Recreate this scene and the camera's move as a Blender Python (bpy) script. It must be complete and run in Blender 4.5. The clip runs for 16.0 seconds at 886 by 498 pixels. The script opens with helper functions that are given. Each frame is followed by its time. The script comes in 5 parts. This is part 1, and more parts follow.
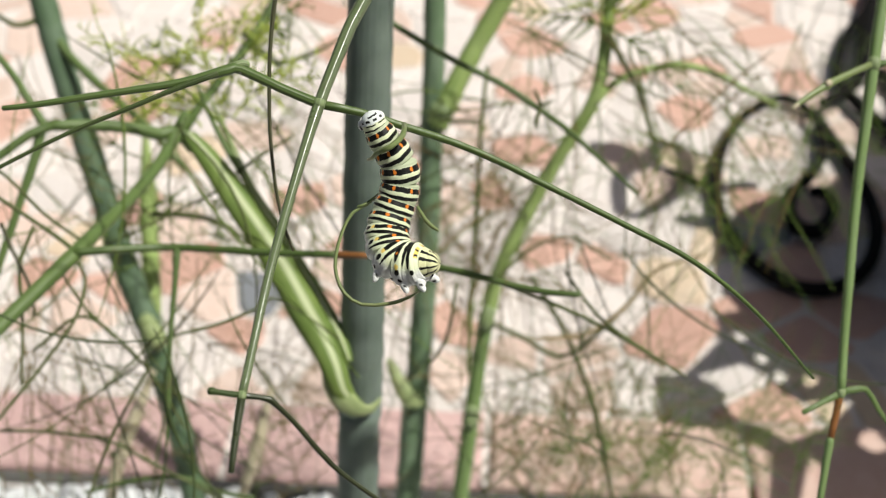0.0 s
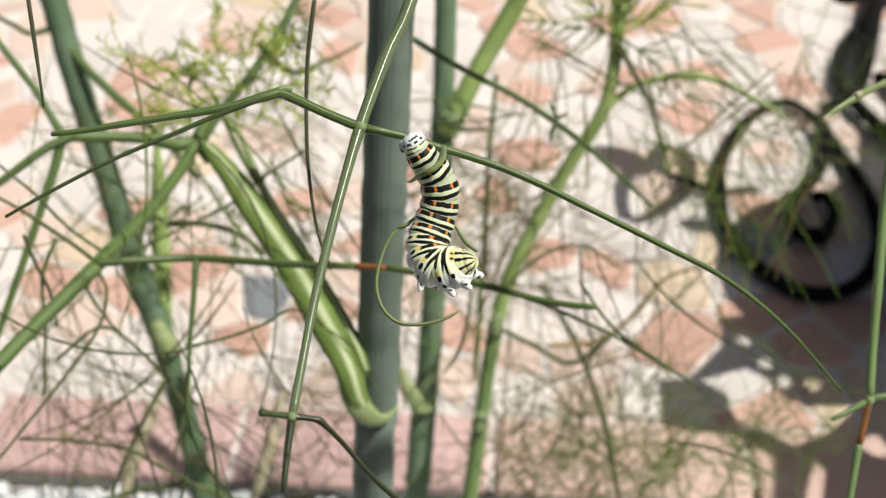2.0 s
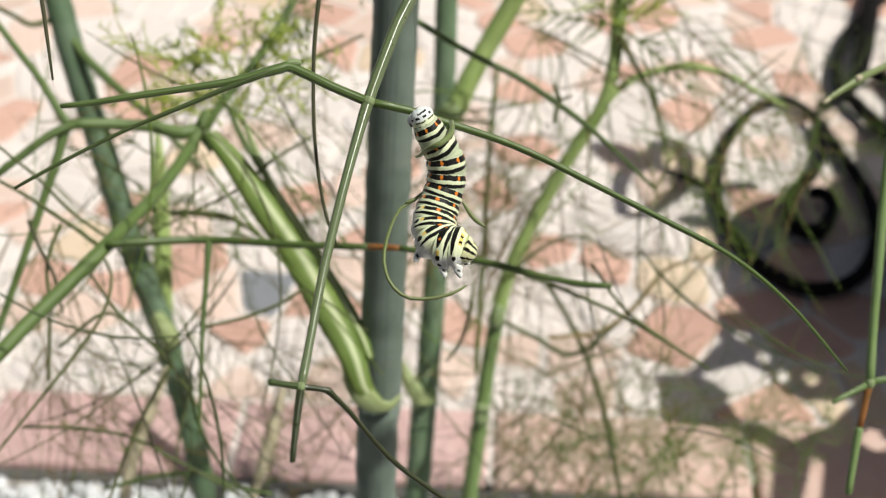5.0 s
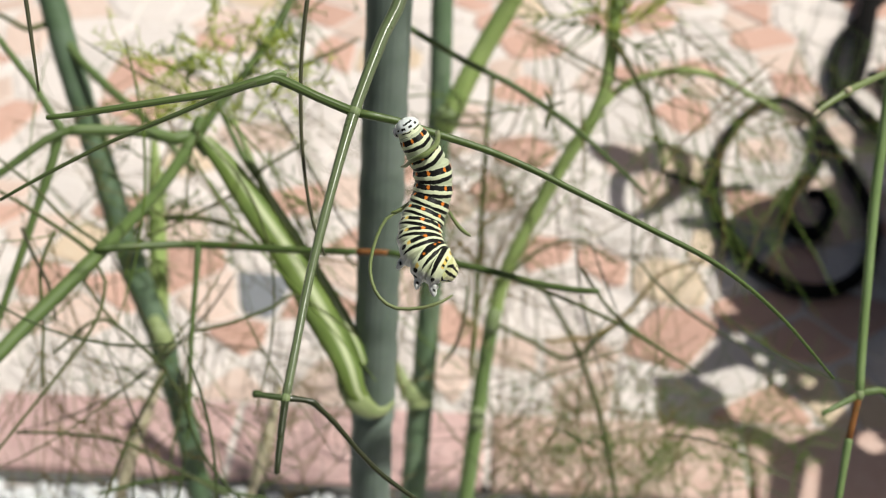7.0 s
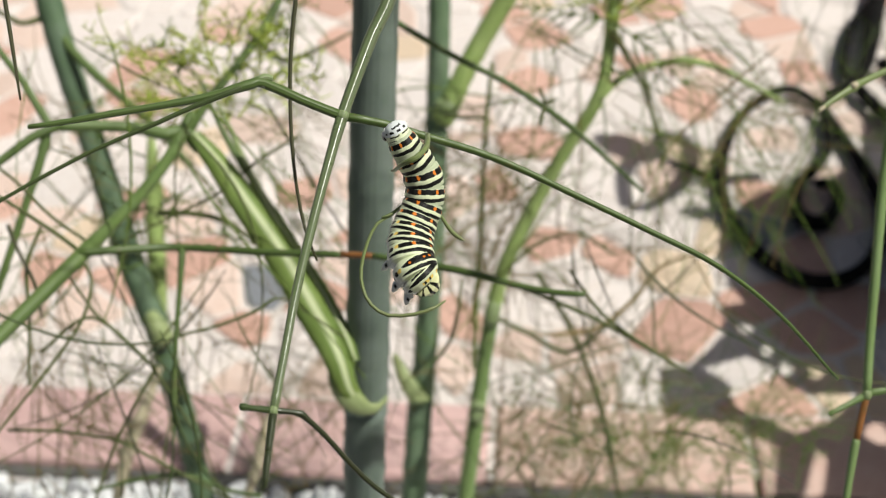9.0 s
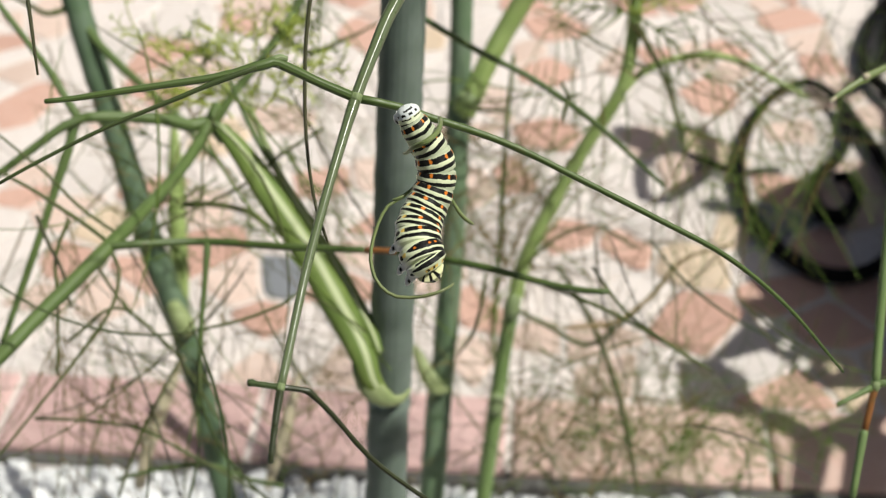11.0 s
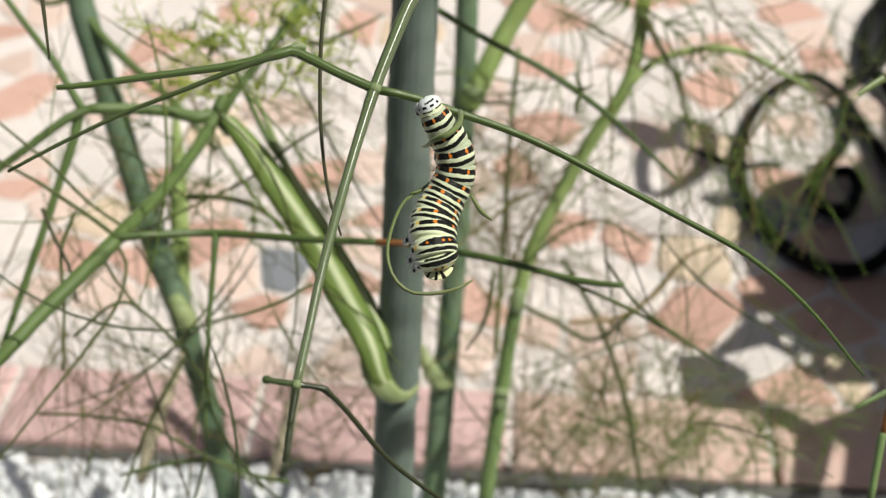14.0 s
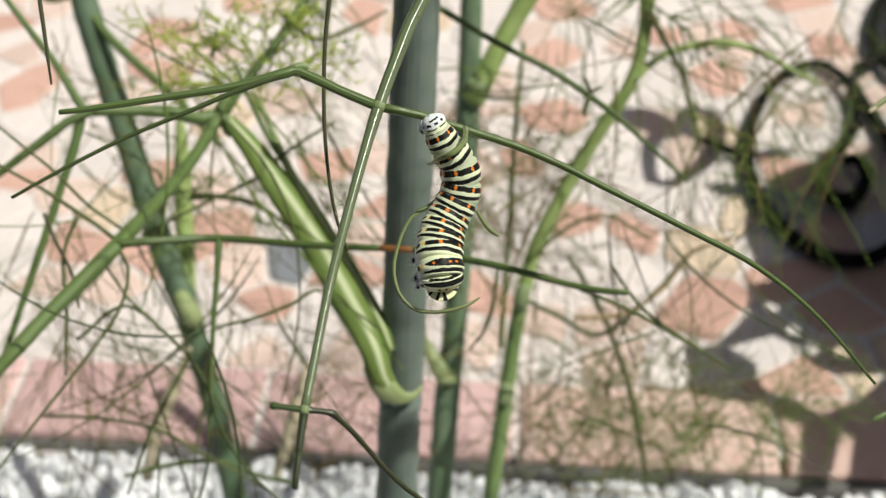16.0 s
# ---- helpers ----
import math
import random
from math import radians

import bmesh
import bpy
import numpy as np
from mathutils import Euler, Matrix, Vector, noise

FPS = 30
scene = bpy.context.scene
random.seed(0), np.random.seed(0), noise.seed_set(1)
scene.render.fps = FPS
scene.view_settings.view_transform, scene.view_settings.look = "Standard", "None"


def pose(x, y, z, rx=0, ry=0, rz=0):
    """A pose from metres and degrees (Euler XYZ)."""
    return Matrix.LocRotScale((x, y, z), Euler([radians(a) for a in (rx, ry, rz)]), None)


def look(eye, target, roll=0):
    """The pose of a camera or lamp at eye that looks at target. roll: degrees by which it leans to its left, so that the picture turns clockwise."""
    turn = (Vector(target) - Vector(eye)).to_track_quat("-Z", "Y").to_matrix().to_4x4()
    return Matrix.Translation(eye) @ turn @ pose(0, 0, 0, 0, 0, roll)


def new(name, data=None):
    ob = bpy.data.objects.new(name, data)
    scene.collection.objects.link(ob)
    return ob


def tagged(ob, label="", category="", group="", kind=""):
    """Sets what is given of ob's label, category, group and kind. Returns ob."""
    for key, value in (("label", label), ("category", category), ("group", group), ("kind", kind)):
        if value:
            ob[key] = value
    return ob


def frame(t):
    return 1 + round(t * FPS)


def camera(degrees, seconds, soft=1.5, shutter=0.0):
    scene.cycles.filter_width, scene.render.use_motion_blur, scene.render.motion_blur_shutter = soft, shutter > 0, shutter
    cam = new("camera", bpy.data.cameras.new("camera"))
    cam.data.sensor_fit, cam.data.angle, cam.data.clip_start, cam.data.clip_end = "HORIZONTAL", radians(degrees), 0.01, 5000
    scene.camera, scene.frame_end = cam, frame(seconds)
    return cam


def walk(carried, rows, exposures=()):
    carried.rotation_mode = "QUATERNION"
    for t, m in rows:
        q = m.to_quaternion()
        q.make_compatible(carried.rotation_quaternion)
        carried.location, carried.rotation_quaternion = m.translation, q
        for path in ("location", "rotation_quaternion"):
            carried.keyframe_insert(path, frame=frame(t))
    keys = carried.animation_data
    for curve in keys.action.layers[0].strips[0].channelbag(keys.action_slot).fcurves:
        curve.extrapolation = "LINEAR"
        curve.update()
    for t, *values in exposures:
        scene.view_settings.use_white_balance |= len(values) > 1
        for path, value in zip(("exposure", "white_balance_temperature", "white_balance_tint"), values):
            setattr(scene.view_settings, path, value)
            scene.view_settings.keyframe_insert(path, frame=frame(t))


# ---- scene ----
# ---- camera ----
cam = camera(40.0, 16.0, soft=1.2)
cam.data.dof.use_dof = True
cam.data.dof.focus_distance = 0.235
cam.data.dof.aperture_fstop = 22.0
# seconds; millimetres x, y, z; degrees pitch, roll, yaw
ROWS = [
    (0.0, 0.0, 0.0, 680.0, -38.00, 0.00, 0.00),
    (0.5, -4.5, 1.0, 678.8, -38.49, -0.18, 0.05),
    (1.0, -5.7, 2.4, 681.8, -38.66, -0.32, 0.24),
    (1.5, -6.8, 1.0, 683.3, -38.48, -0.06, 0.06),
    (2.0, -6.9, -0.6, 685.9, -38.04, -0.18, -0.05),
    (2.5, -5.5, -1.4, 684.7, -37.85, -0.17, -0.25),
    (3.0, -7.0, -1.3, 683.0, -37.79, -0.31, -0.45),
    (3.5, -5.7, -2.8, 682.4, -37.87, -0.22, -0.47),
    (4.0, -8.2, -3.3, 683.0, -37.99, -0.19, -0.30),
    (6.5, -10.4, -5.3, 680.7, -37.95, -0.46, -0.28),
    (7.0, -7.8, -2.9, 684.5, -38.03, -0.33, -0.24),
    (7.5, -6.2, -1.7, 683.2, -38.05, -0.33, -0.18),
    (8.0, -2.9, -0.7, 683.7, -38.14, -0.05, -0.11),
    (8.5, 1.5, 0.4, 683.1, -38.27, 0.26, -0.15),
    (9.0, 0.0, 1.8, 683.4, -38.53, 0.29, 0.09),
    (11.5, -7.2, 1.0, 685.2, -38.98, 0.37, 0.88),
    (12.0, -12.0, 3.9, 685.0, -39.00, 0.25, 0.85),
    (12.5, -10.8, 4.9, 684.1, -39.11, 0.13, 0.76),
    (13.0, -11.2, 5.2, 685.7, -39.20, 0.03, 0.76),
    (13.5, -9.1, 5.1, 684.1, -39.29, -0.00, 0.80),
    (14.0, -9.7, 5.4, 682.6, -39.34, 0.02, 0.71),
    (14.5, -7.5, 7.0, 682.8, -39.57, 0.03, 0.68),
    (15.0, -5.0, 7.4, 683.4, -39.70, 0.23, 0.78),
    (15.5, -7.7, 7.7, 684.4, -39.97, 0.26, 0.88),
    (16.0, -7.7, 10.5, 686.8, -40.13, 0.41, 0.93),
]
walk(cam, [(t, pose(x / 1000, y / 1000, z / 1000, 90 + pitch, roll, yaw)) for t, x, y, z, pitch, roll, yaw in ROWS], exposures=[(0.0, 0.0, 6460, 7), (4.2, 0.0, 6460, 7), (6.5, -0.08, 6460, 7), (16.0, -0.08, 6460, 7)])

# ---- light ----
SUN_UP, SUN_X, SUN_Y = 60.0, 0.970, -0.243
world = bpy.data.worlds.new("sky")
scene.world = world
world.use_nodes = True
wn = world.node_tree.nodes
sky = wn.new("ShaderNodeTexSky")
sky.sky_type = "NISHITA"
sky.sun_disc = False
sky.sun_elevation = radians(SUN_UP)
sky.dust_density = 5.0
sky.ozone_density = 0.4
sky.sun_rotation = math.atan2(SUN_X, SUN_Y)
world.node_tree.links.new(sky.outputs[0], wn["Background"].inputs[0])
wn["Background"].inputs[1].default_value = 0.041
sun = new("sun", bpy.data.lights.new("sun", "SUN"))
sun.data.energy = 4.65
sun.data.angle = radians(0.53)
sun.data.color = (1.0, 0.965, 0.895)
sun.matrix_world = look((SUN_X * 3, SUN_Y * 3, 3 * math.tan(radians(SUN_UP)) * math.hypot(SUN_X, SUN_Y)), (0, 0, 0))

# ---- materials ----


def material(name):
    m = bpy.data.materials.new(name)
    m.use_nodes = True
    return m, m.node_tree.nodes, m.node_tree.links, m.node_tree.nodes["Principled BSDF"]


def mix(nt, links, a, b, fac, blend="MIX"):
    n = nt.new("ShaderNodeMix")
    n.data_type, n.blend_type = "RGBA", blend
    for socket, value in ((n.inputs[0], fac), (n.inputs[6], a), (n.inputs[7], b)):
        if hasattr(value, "links"):
            links.new(value, socket)
        elif isinstance(value, (int, float)):
            socket.default_value = value
        else:
            socket.default_value = (*value, 1)
    return n.outputs[2]


def noise_of(nt, links, scale, detail=4.0, rough=0.55, vector=None):
    n = nt.new("ShaderNodeTexNoise")
    n.inputs["Scale"].default_value, n.inputs["Detail"].default_value, n.inputs["Roughness"].default_value = scale, detail, rough
    if vector is None:
        vector = nt.new("ShaderNodeTexCoord").outputs["Object"]
    links.new(vector, n.inputs["Vector"])
    return n.outputs["Fac"]


def ramp(nt, links, value, lo, hi):
    n = nt.new("ShaderNodeMapRange")
    n.inputs[1].default_value, n.inputs[2].default_value = lo, hi
    links.new(value, n.inputs[0])
    return n.outputs[0]


def bumped(nt, links, bsdf, heights, strength, distance):
    b = nt.new("ShaderNodeBump")
    b.inputs["Strength"].default_value, b.inputs["Distance"].default_value = strength, distance
    links.new(heights, b.inputs["Height"])
    links.new(b.outputs[0], bsdf.inputs["Normal"])


def plant_skin(name, dark, light, rough=0.42, ribs=14, bloom=(0.3, 0.36, 0.3), bloom_by=0.0, spot=None, sheen=0.5, groove=None):
    """Stem skin: lengthwise ribs, blotches along the stem, a waxy bloom, small marks, and glints painted as pale dots.
    """
    m, nt, links, bsdf = material(name)
    lay = nt.new("ShaderNodeAttribute")
    lay.attribute_name = "lay"
    sep = nt.new("ShaderNodeSeparateXYZ")
    links.new(lay.outputs["Vector"], sep.inputs[0])
    rib = nt.new("ShaderNodeMath")
    rib.operation = "MULTIPLY"
    rib.inputs[1].default_value = ribs * 2 * math.pi
    links.new(sep.outputs[0], rib.inputs[0])
    wave = nt.new("ShaderNodeMath")
    wave.operation = "SINE"
    links.new(rib.outputs[0], wave.inputs[0])
    stretch = nt.new("ShaderNodeVectorMath")
    stretch.operation = "MULTIPLY"
    stretch.inputs[1].default_value = (5.0, 60.0, 1.0)
    links.new(lay.outputs["Vector"], stretch.inputs[0])
    streak = noise_of(nt, links, 1.0, 5, 0.6, stretch.outputs[0])
    blotch = noise_of(nt, links, 55.0, 3)
    grain = noise_of(nt, links, 900.0, 3, 0.6)
    col = mix(nt, links, dark, light, ramp(nt, links, streak, 0.3, 0.72))
    col = mix(nt, links, col, bloom, ramp(nt, links, blotch, 0.42, 0.75)) if bloom_by == 0 else mix(nt, links, col, bloom, bloom_by)
    ribbed = ramp(nt, links, wave.outputs[0], -1.0, 1.0)
    col = mix(nt, links, col, mix(nt, links, col, light, 0.25), ribbed)
    if spot:
        col = mix(nt, links, col, spot, ramp(nt, links, noise_of(nt, links, 140.0, 4, 0.7), 0.62, 0.72))
    if groove:
        turn = nt.new("ShaderNodeMath")
        turn.operation = "PINGPONG"
        turn.inputs[1].default_value = 0.5
        links.new(sep.outputs[0], turn.inputs[0])
        col = mix(nt, links, groove, col, ramp(nt, links, turn.outputs[0], 0.012, 0.055))
    # sparkle of the waxy skin, painted into the colour as pale dots
    glint_fleck = ramp(nt, links, noise_of(nt, links, 620.0, 2, 0.5), 0.74, 0.82)
    col = mix(nt, links, col, mix(nt, links, col, (0.5, 0.52, 0.4), 0.7), glint_fleck)
    links.new(col, bsdf.inputs["Base Color"])
    gloss = nt.new("ShaderNodeMapRange")
    gloss.inputs[1].default_value, gloss.inputs[2].default_value = 0.3, 0.7
    gloss.inputs[3].default_value, gloss.inputs[4].default_value = rough - 0.06, rough + 0.16
    links.new(grain, gloss.inputs[0])
    links.new(gloss.outputs[0], bsdf.inputs["Roughness"])
    bsdf.inputs["Roughness"].default_value = rough
    bsdf.inputs["Specular IOR Level"].default_value = sheen
    bsdf.inputs["Subsurface Weight"].default_value = 0.12
    bsdf.inputs["Subsurface Radius"].default_value = (0.4, 0.6, 0.2)
    bsdf.inputs["Subsurface Scale"].default_value = 0.001
    add = nt.new("ShaderNodeMath")
    add.operation = "MULTIPLY_ADD"
    add.inputs[1].default_value = 0.35
    links.new(grain, add.inputs[0])
    links.new(ribbed, add.inputs[2])
    bumped(nt, links, bsdf, add.outputs[0], 0.3, 0.00015)
    return m


MATS = {
    "twig": plant_skin("twig_green", (0.044, 0.078, 0.016), (0.102, 0.150, 0.038), 0.45, 7, (0.076, 0.118, 0.031), spot=(0.125, 0.090, 0.038), sheen=0.42),
    "twig_waxy": plant_skin("waxy_twig", (0.066, 0.098, 0.036), (0.135, 0.172, 0.074), 0.31, 9, (0.105, 0.140, 0.062), spot=(0.10, 0.095, 0.045), sheen=0.8),
    # dark skin of the tip, also shade put into green twig colour
    "twig_withered_shaded": plant_skin("withered_shaded_twig", (0.016, 0.022, 0.009), (0.050, 0.062, 0.022), 0.4, 7, (0.03, 0.034, 0.012), sheen=0.5),
    "twig_dark": plant_skin("twig_dark_green", (0.028, 0.048, 0.014), (0.070, 0.100, 0.030), 0.5, 7, (0.052, 0.068, 0.020), sheen=0.3),
    "pale_joint": plant_skin("pale_joint", (0.13, 0.18, 0.07), (0.27, 0.33, 0.16), 0.5, 9, (0.20, 0.26, 0.115)),
    "thread": plant_skin("leaf_thread", (0.055, 0.075, 0.022), (0.12, 0.14, 0.045), 0.55, 3, (0.085, 0.09, 0.03), sheen=0.3),
    "thread_dark": plant_skin("withering_thread", (0.030, 0.033, 0.014), (0.075, 0.072, 0.028), 0.45, 3, (0.045, 0.05, 0.018)),
    "thread_rust": plant_skin("yellow_thread", (0.16, 0.11, 0.03), (0.28, 0.2, 0.06), 0.5, 3, (0.2, 0.16, 0.05)),
    "leaf_pale": plant_skin("pale_leaf", (0.11, 0.15, 0.045), (0.2, 0.25, 0.09), 0.4, 4, (0.18, 0.2, 0.09)),
    "rust": plant_skin("withered_skin", (0.17, 0.062, 0.015), (0.31, 0.125, 0.03), 0.5, 6, (0.22, 0.09, 0.02), spot=(0.10, 0.075, 0.02)),
    "stem_grey": plant_skin("waxy_stem", (0.110, 0.146, 0.116), (0.165, 0.208, 0.172), 0.55, 24, (0.198, 0.240, 0.204), spot=(0.130, 0.168, 0.128), sheen=0.3),
    "stem_dull": plant_skin("dull_stem", (0.105, 0.165, 0.090), (0.165, 0.240, 0.135), 0.55, 16, (0.185, 0.245, 0.165), spot=(0.105, 0.158, 0.078), sheen=0.3),
    "stem_green": plant_skin("green_stem", (0.065, 0.109, 0.025), (0.139, 0.198, 0.062), 0.45, 12, (0.109, 0.164, 0.055), sheen=0.4),
    "stem_bright": plant_skin("bright_stem", (0.21, 0.31, 0.08), (0.39, 0.49, 0.175), 0.5, 14, (0.315, 0.41, 0.145), spot=(0.15, 0.225, 0.07), sheen=0.4),
    "stem_deep": plant_skin("deep_green_stem", (0.075, 0.125, 0.068), (0.125, 0.190, 0.105), 0.55, 16, (0.140, 0.195, 0.130), spot=(0.075, 0.12, 0.058), sheen=0.3),
    "stem_mid": plant_skin("middling_stem", (0.115, 0.190, 0.055), (0.215, 0.305, 0.110), 0.5, 14, (0.180, 0.255, 0.105), spot=(0.10, 0.16, 0.06), sheen=0.35),
    "sheath": plant_skin("sheath_skin", (0.20, 0.26, 0.10), (0.36, 0.41, 0.20), 0.5, 18, (0.29, 0.35, 0.155), sheen=0.35),
    "petiole": plant_skin("petiole_skin", (0.095, 0.150, 0.030), (0.210, 0.280, 0.075), 0.6, 22, (0.12, 0.185, 0.048), sheen=0.2, groove=(0.50, 0.55, 0.33)),
    "dry": plant_skin("dry_leaf", (0.36, 0.31, 0.2), (0.52, 0.46, 0.33), 0.6, 4, (0.45, 0.4, 0.27)),
    "frond": plant_skin("young_frond", (0.30, 0.38, 0.055), (0.52, 0.60, 0.13), 0.5, 3, (0.42, 0.48, 0.10), sheen=0.15),
    "frond_dull": plant_skin("dull_frond", (0.082, 0.138, 0.026), (0.180, 0.252, 0.058), 0.55, 3, (0.135, 0.178, 0.045), sheen=0.15),
    "frond_brown": plant_skin("dry_frond", (0.115, 0.086, 0.034), (0.230, 0.167, 0.066), 0.6, 3, (0.149, 0.127, 0.048), sheen=0.15),
}


def stone(name, base, other, rough=0.75, speck=(0.5, 0.42, 0.36)):
    m, nt, links, bsdf = material(name)
    rnd = nt.new("ShaderNodeObjectInfo").outputs["Random"]
    big, fine = noise_of(nt, links, 75.0, 6, 0.65), noise_of(nt, links, 320.0, 5, 0.7)
    col = mix(nt, links, base, other, ramp(nt, links, big, 0.3, 0.72))
    col = mix(nt, links, col, tuple(c * 0.72 for c in base), ramp(nt, links, rnd, 0.35, 1.6))
    col = mix(nt, links, col, speck, ramp(nt, links, fine, 0.52, 0.72))
    links.new(col, bsdf.inputs["Base Color"])
    bsdf.inputs["Roughness"].default_value = rough
    bsdf.inputs["Specular IOR Level"].default_value = 0.3
    bumped(nt, links, bsdf, fine, 0.35, 0.002)
    return m


STONES = {
    "cream": stone("cream_stone", (0.78, 0.72, 0.69), (0.70, 0.62, 0.58), speck=(0.56, 0.46, 0.39)),
    "salmon": stone("salmon_stone", (0.60, 0.36, 0.285), (0.66, 0.44, 0.36), speck=(0.5, 0.33, 0.27)),
    "blush": stone("blush_stone", (0.68, 0.51, 0.43), (0.74, 0.60, 0.53), speck=(0.54, 0.4, 0.33)),
    "buff": stone("buff_stone", (0.69, 0.53, 0.38), (0.71, 0.59, 0.46), speck=(0.54, 0.42, 0.3)),
    "grey": stone("grey_stone", (0.22, 0.235, 0.26), (0.30, 0.305, 0.32), speck=(0.22, 0.22, 0.22)),
}
BRICK = stone("pink_paver", (0.58, 0.375, 0.355), (0.69, 0.49, 0.46), speck=(0.46, 0.30, 0.28))
BRICK_WARM = stone("salmon_paver", (0.58, 0.38, 0.315), (0.72, 0.56, 0.49), speck=(0.50, 0.33, 0.27))
MORTAR = stone("pale_mortar", (0.80, 0.74, 0.70), (0.72, 0.65, 0.61), speck=(0.62, 0.54, 0.47))
GRAVEL = stone("white_marble", (0.86, 0.86, 0.86), (0.80, 0.80, 0.80), 0.5, (0.74, 0.74, 0.75))
EDGING = stone("grey_edging", (0.13, 0.125, 0.115), (0.19, 0.18, 0.165), speck=(0.09, 0.085, 0.08))
SOIL = stone("dark_bed", (0.10, 0.085, 0.07), (0.16, 0.14, 0.12), speck=(0.07, 0.06, 0.05))


def iron_skin():
    m, nt, links, bsdf = material("black_iron")
    fine = noise_of(nt, links, 300.0, 4, 0.65)
    links.new(mix(nt, links, (0.006, 0.006, 0.006), (0.02, 0.016, 0.013), ramp(nt, links, noise_of(nt, links, 60.0), 0.45, 0.8)), bsdf.inputs["Base Color"])
    bsdf.inputs["Roughness"].default_value = 0.75
    bsdf.inputs["Specular IOR Level"].default_value = 0.08
    bumped(nt, links, bsdf, fine, 0.4, 0.0006)
    return m


IRON = iron_skin()


def caterpillar_skin():
    m, nt, links, bsdf = material("caterpillar_skin")
    att = nt.new("ShaderNodeAttribute")
    att.attribute_name = "skin"
    fine = noise_of(nt, links, 1800.0, 4, 0.6)
    col = att.outputs["Color"]
    col = mix(nt, links, col, mix(nt, links, col, (1.0, 1.0, 0.9), 0.03), ramp(nt, links, fine, 0.5, 0.85))
    links.new(col, bsdf.inputs["Base Color"])
    bsdf.inputs["Roughness"].default_value = 0.42
    bsdf.inputs["Specular IOR Level"].default_value = 0.14
    bsdf.inputs["Subsurface Weight"].default_value = 0.0
    bsdf.inputs["Subsurface Radius"].default_value = (0.6, 0.8, 0.3)
    bsdf.inputs["Subsurface Scale"].default_value = 0.0006
    bumped(nt, links, bsdf, fine, 0.4, 0.0002)
    return m


SKIN = caterpillar_skin()

# ---- mesh helpers ----


def mesh_object(name, verts, faces, mat, parent=None, label="", smooth=True, lay=None, skin=None):
    me = bpy.data.meshes.new(name)
    me.from_pydata(verts, [], faces)
    me.materials.append(mat)
    if smooth:
        me.polygons.foreach_set("use_smooth", [True] * len(faces))
    if lay is not None:
        me.attributes.new("lay", "FLOAT_VECTOR", "POINT").data.foreach_set("vector", np.asarray(lay, dtype=np.float32).ravel())
    if skin is not None:
        me.attributes.new("skin", "FLOAT_COLOR", "POINT").data.foreach_set("color", np.asarray(skin, dtype=np.float32).ravel())
    me.update()
    ob = new(name, me)
    if parent:
        ob.parent = parent
    if label:
        tagged(ob, label)
    return ob


def smooth_line(pts, step):
    """Points with radii along a smooth line through the given ones."""
    p = np.array(pts, dtype=float)
    p = np.vstack([2 * p[0] - p[1], p, 2 * p[-1] - p[-2]])
    out = []
    for i in range(1, len(p) - 2):
        a, b, c, d = p[i - 1], p[i], p[i + 1], p[i + 2]
        n = max(2, int(np.linalg.norm(c[:3] - b[:3]) / step))
        for k in range(n):
            t = k / n
            out.append(0.5 * (2 * b + (c - a) * t + (2 * a - 5 * b + 4 * c - d) * t * t + (3 * b - a - 3 * c + d) * t ** 3))
    out.append(p[-2])
    out = np.array(out)
    out[:, 3] = np.maximum(out[:, 3], p[1:-1, 3].min() * 0.8)
    return out


def tube(line, sides, verts, faces, lay, squash=None, facing=None, cap=True):
    """Adds a tube along the line. squash: thickness across over width; facing: the flat side's direction."""
    start = len(verts)
    pos, rad = line[:, :3], line[:, 3]
    tan = np.gradient(pos, axis=0)
    tan /= np.linalg.norm(tan, axis=1)[:, None] + 1e-12
    ref = np.array(facing if facing is not None else ((0.3, -0.7, 0.6) if abs(tan[0] @ np.array((0.3, -0.7, 0.6))) < 0.9 else (1.0, 0, 0)), dtype=float)
    ref = ref - tan[0] * (ref @ tan[0])
    ref /= np.linalg.norm(ref)
    along, n = 0.0, len(pos)
    for i in range(n):
        if i:
            along += np.linalg.norm(pos[i] - pos[i - 1])
            ref = ref - tan[i] * (ref @ tan[i])
            ref /= np.linalg.norm(ref) + 1e-12
        side = np.cross(tan[i], ref)
        for k in range(sides + 1):
            a = 2 * math.pi * k / sides
            q = pos[i] + rad[i] * (math.cos(a) * ref * (squash or 1.0) + math.sin(a) * side)
            verts.append(tuple(q))
            lay.append((k / sides, along, 0.0))
    w = sides + 1
    for i in range(n - 1):
        for k in range(sides):
            a = start + i * w + k
            faces.append((a, a + 1, a + w + 1, a + w))
    if cap:
        for i, flip in ((0, -1), (n - 1, 1)):
            tip = len(verts)
            verts.append(tuple(pos[i] + tan[i] * rad[i] * 0.45 * flip))
            lay.append((0.5, 0, 0))
            for k in range(sides):
                a = start + i * w + k
                faces.append((a, a + 1, tip) if flip > 0 else (a + 1, a, tip))


OUT = Vector((0.0, -math.cos(radians(38)), math.sin(radians(38))))
UPV = Vector((0.0, math.sin(radians(38)), math.cos(radians(38))))
RIGHT = Vector((1.0, 0.0, 0.0))

# ---- ground ----
BASE = Vector((-0.048, 0.272, 0.0))


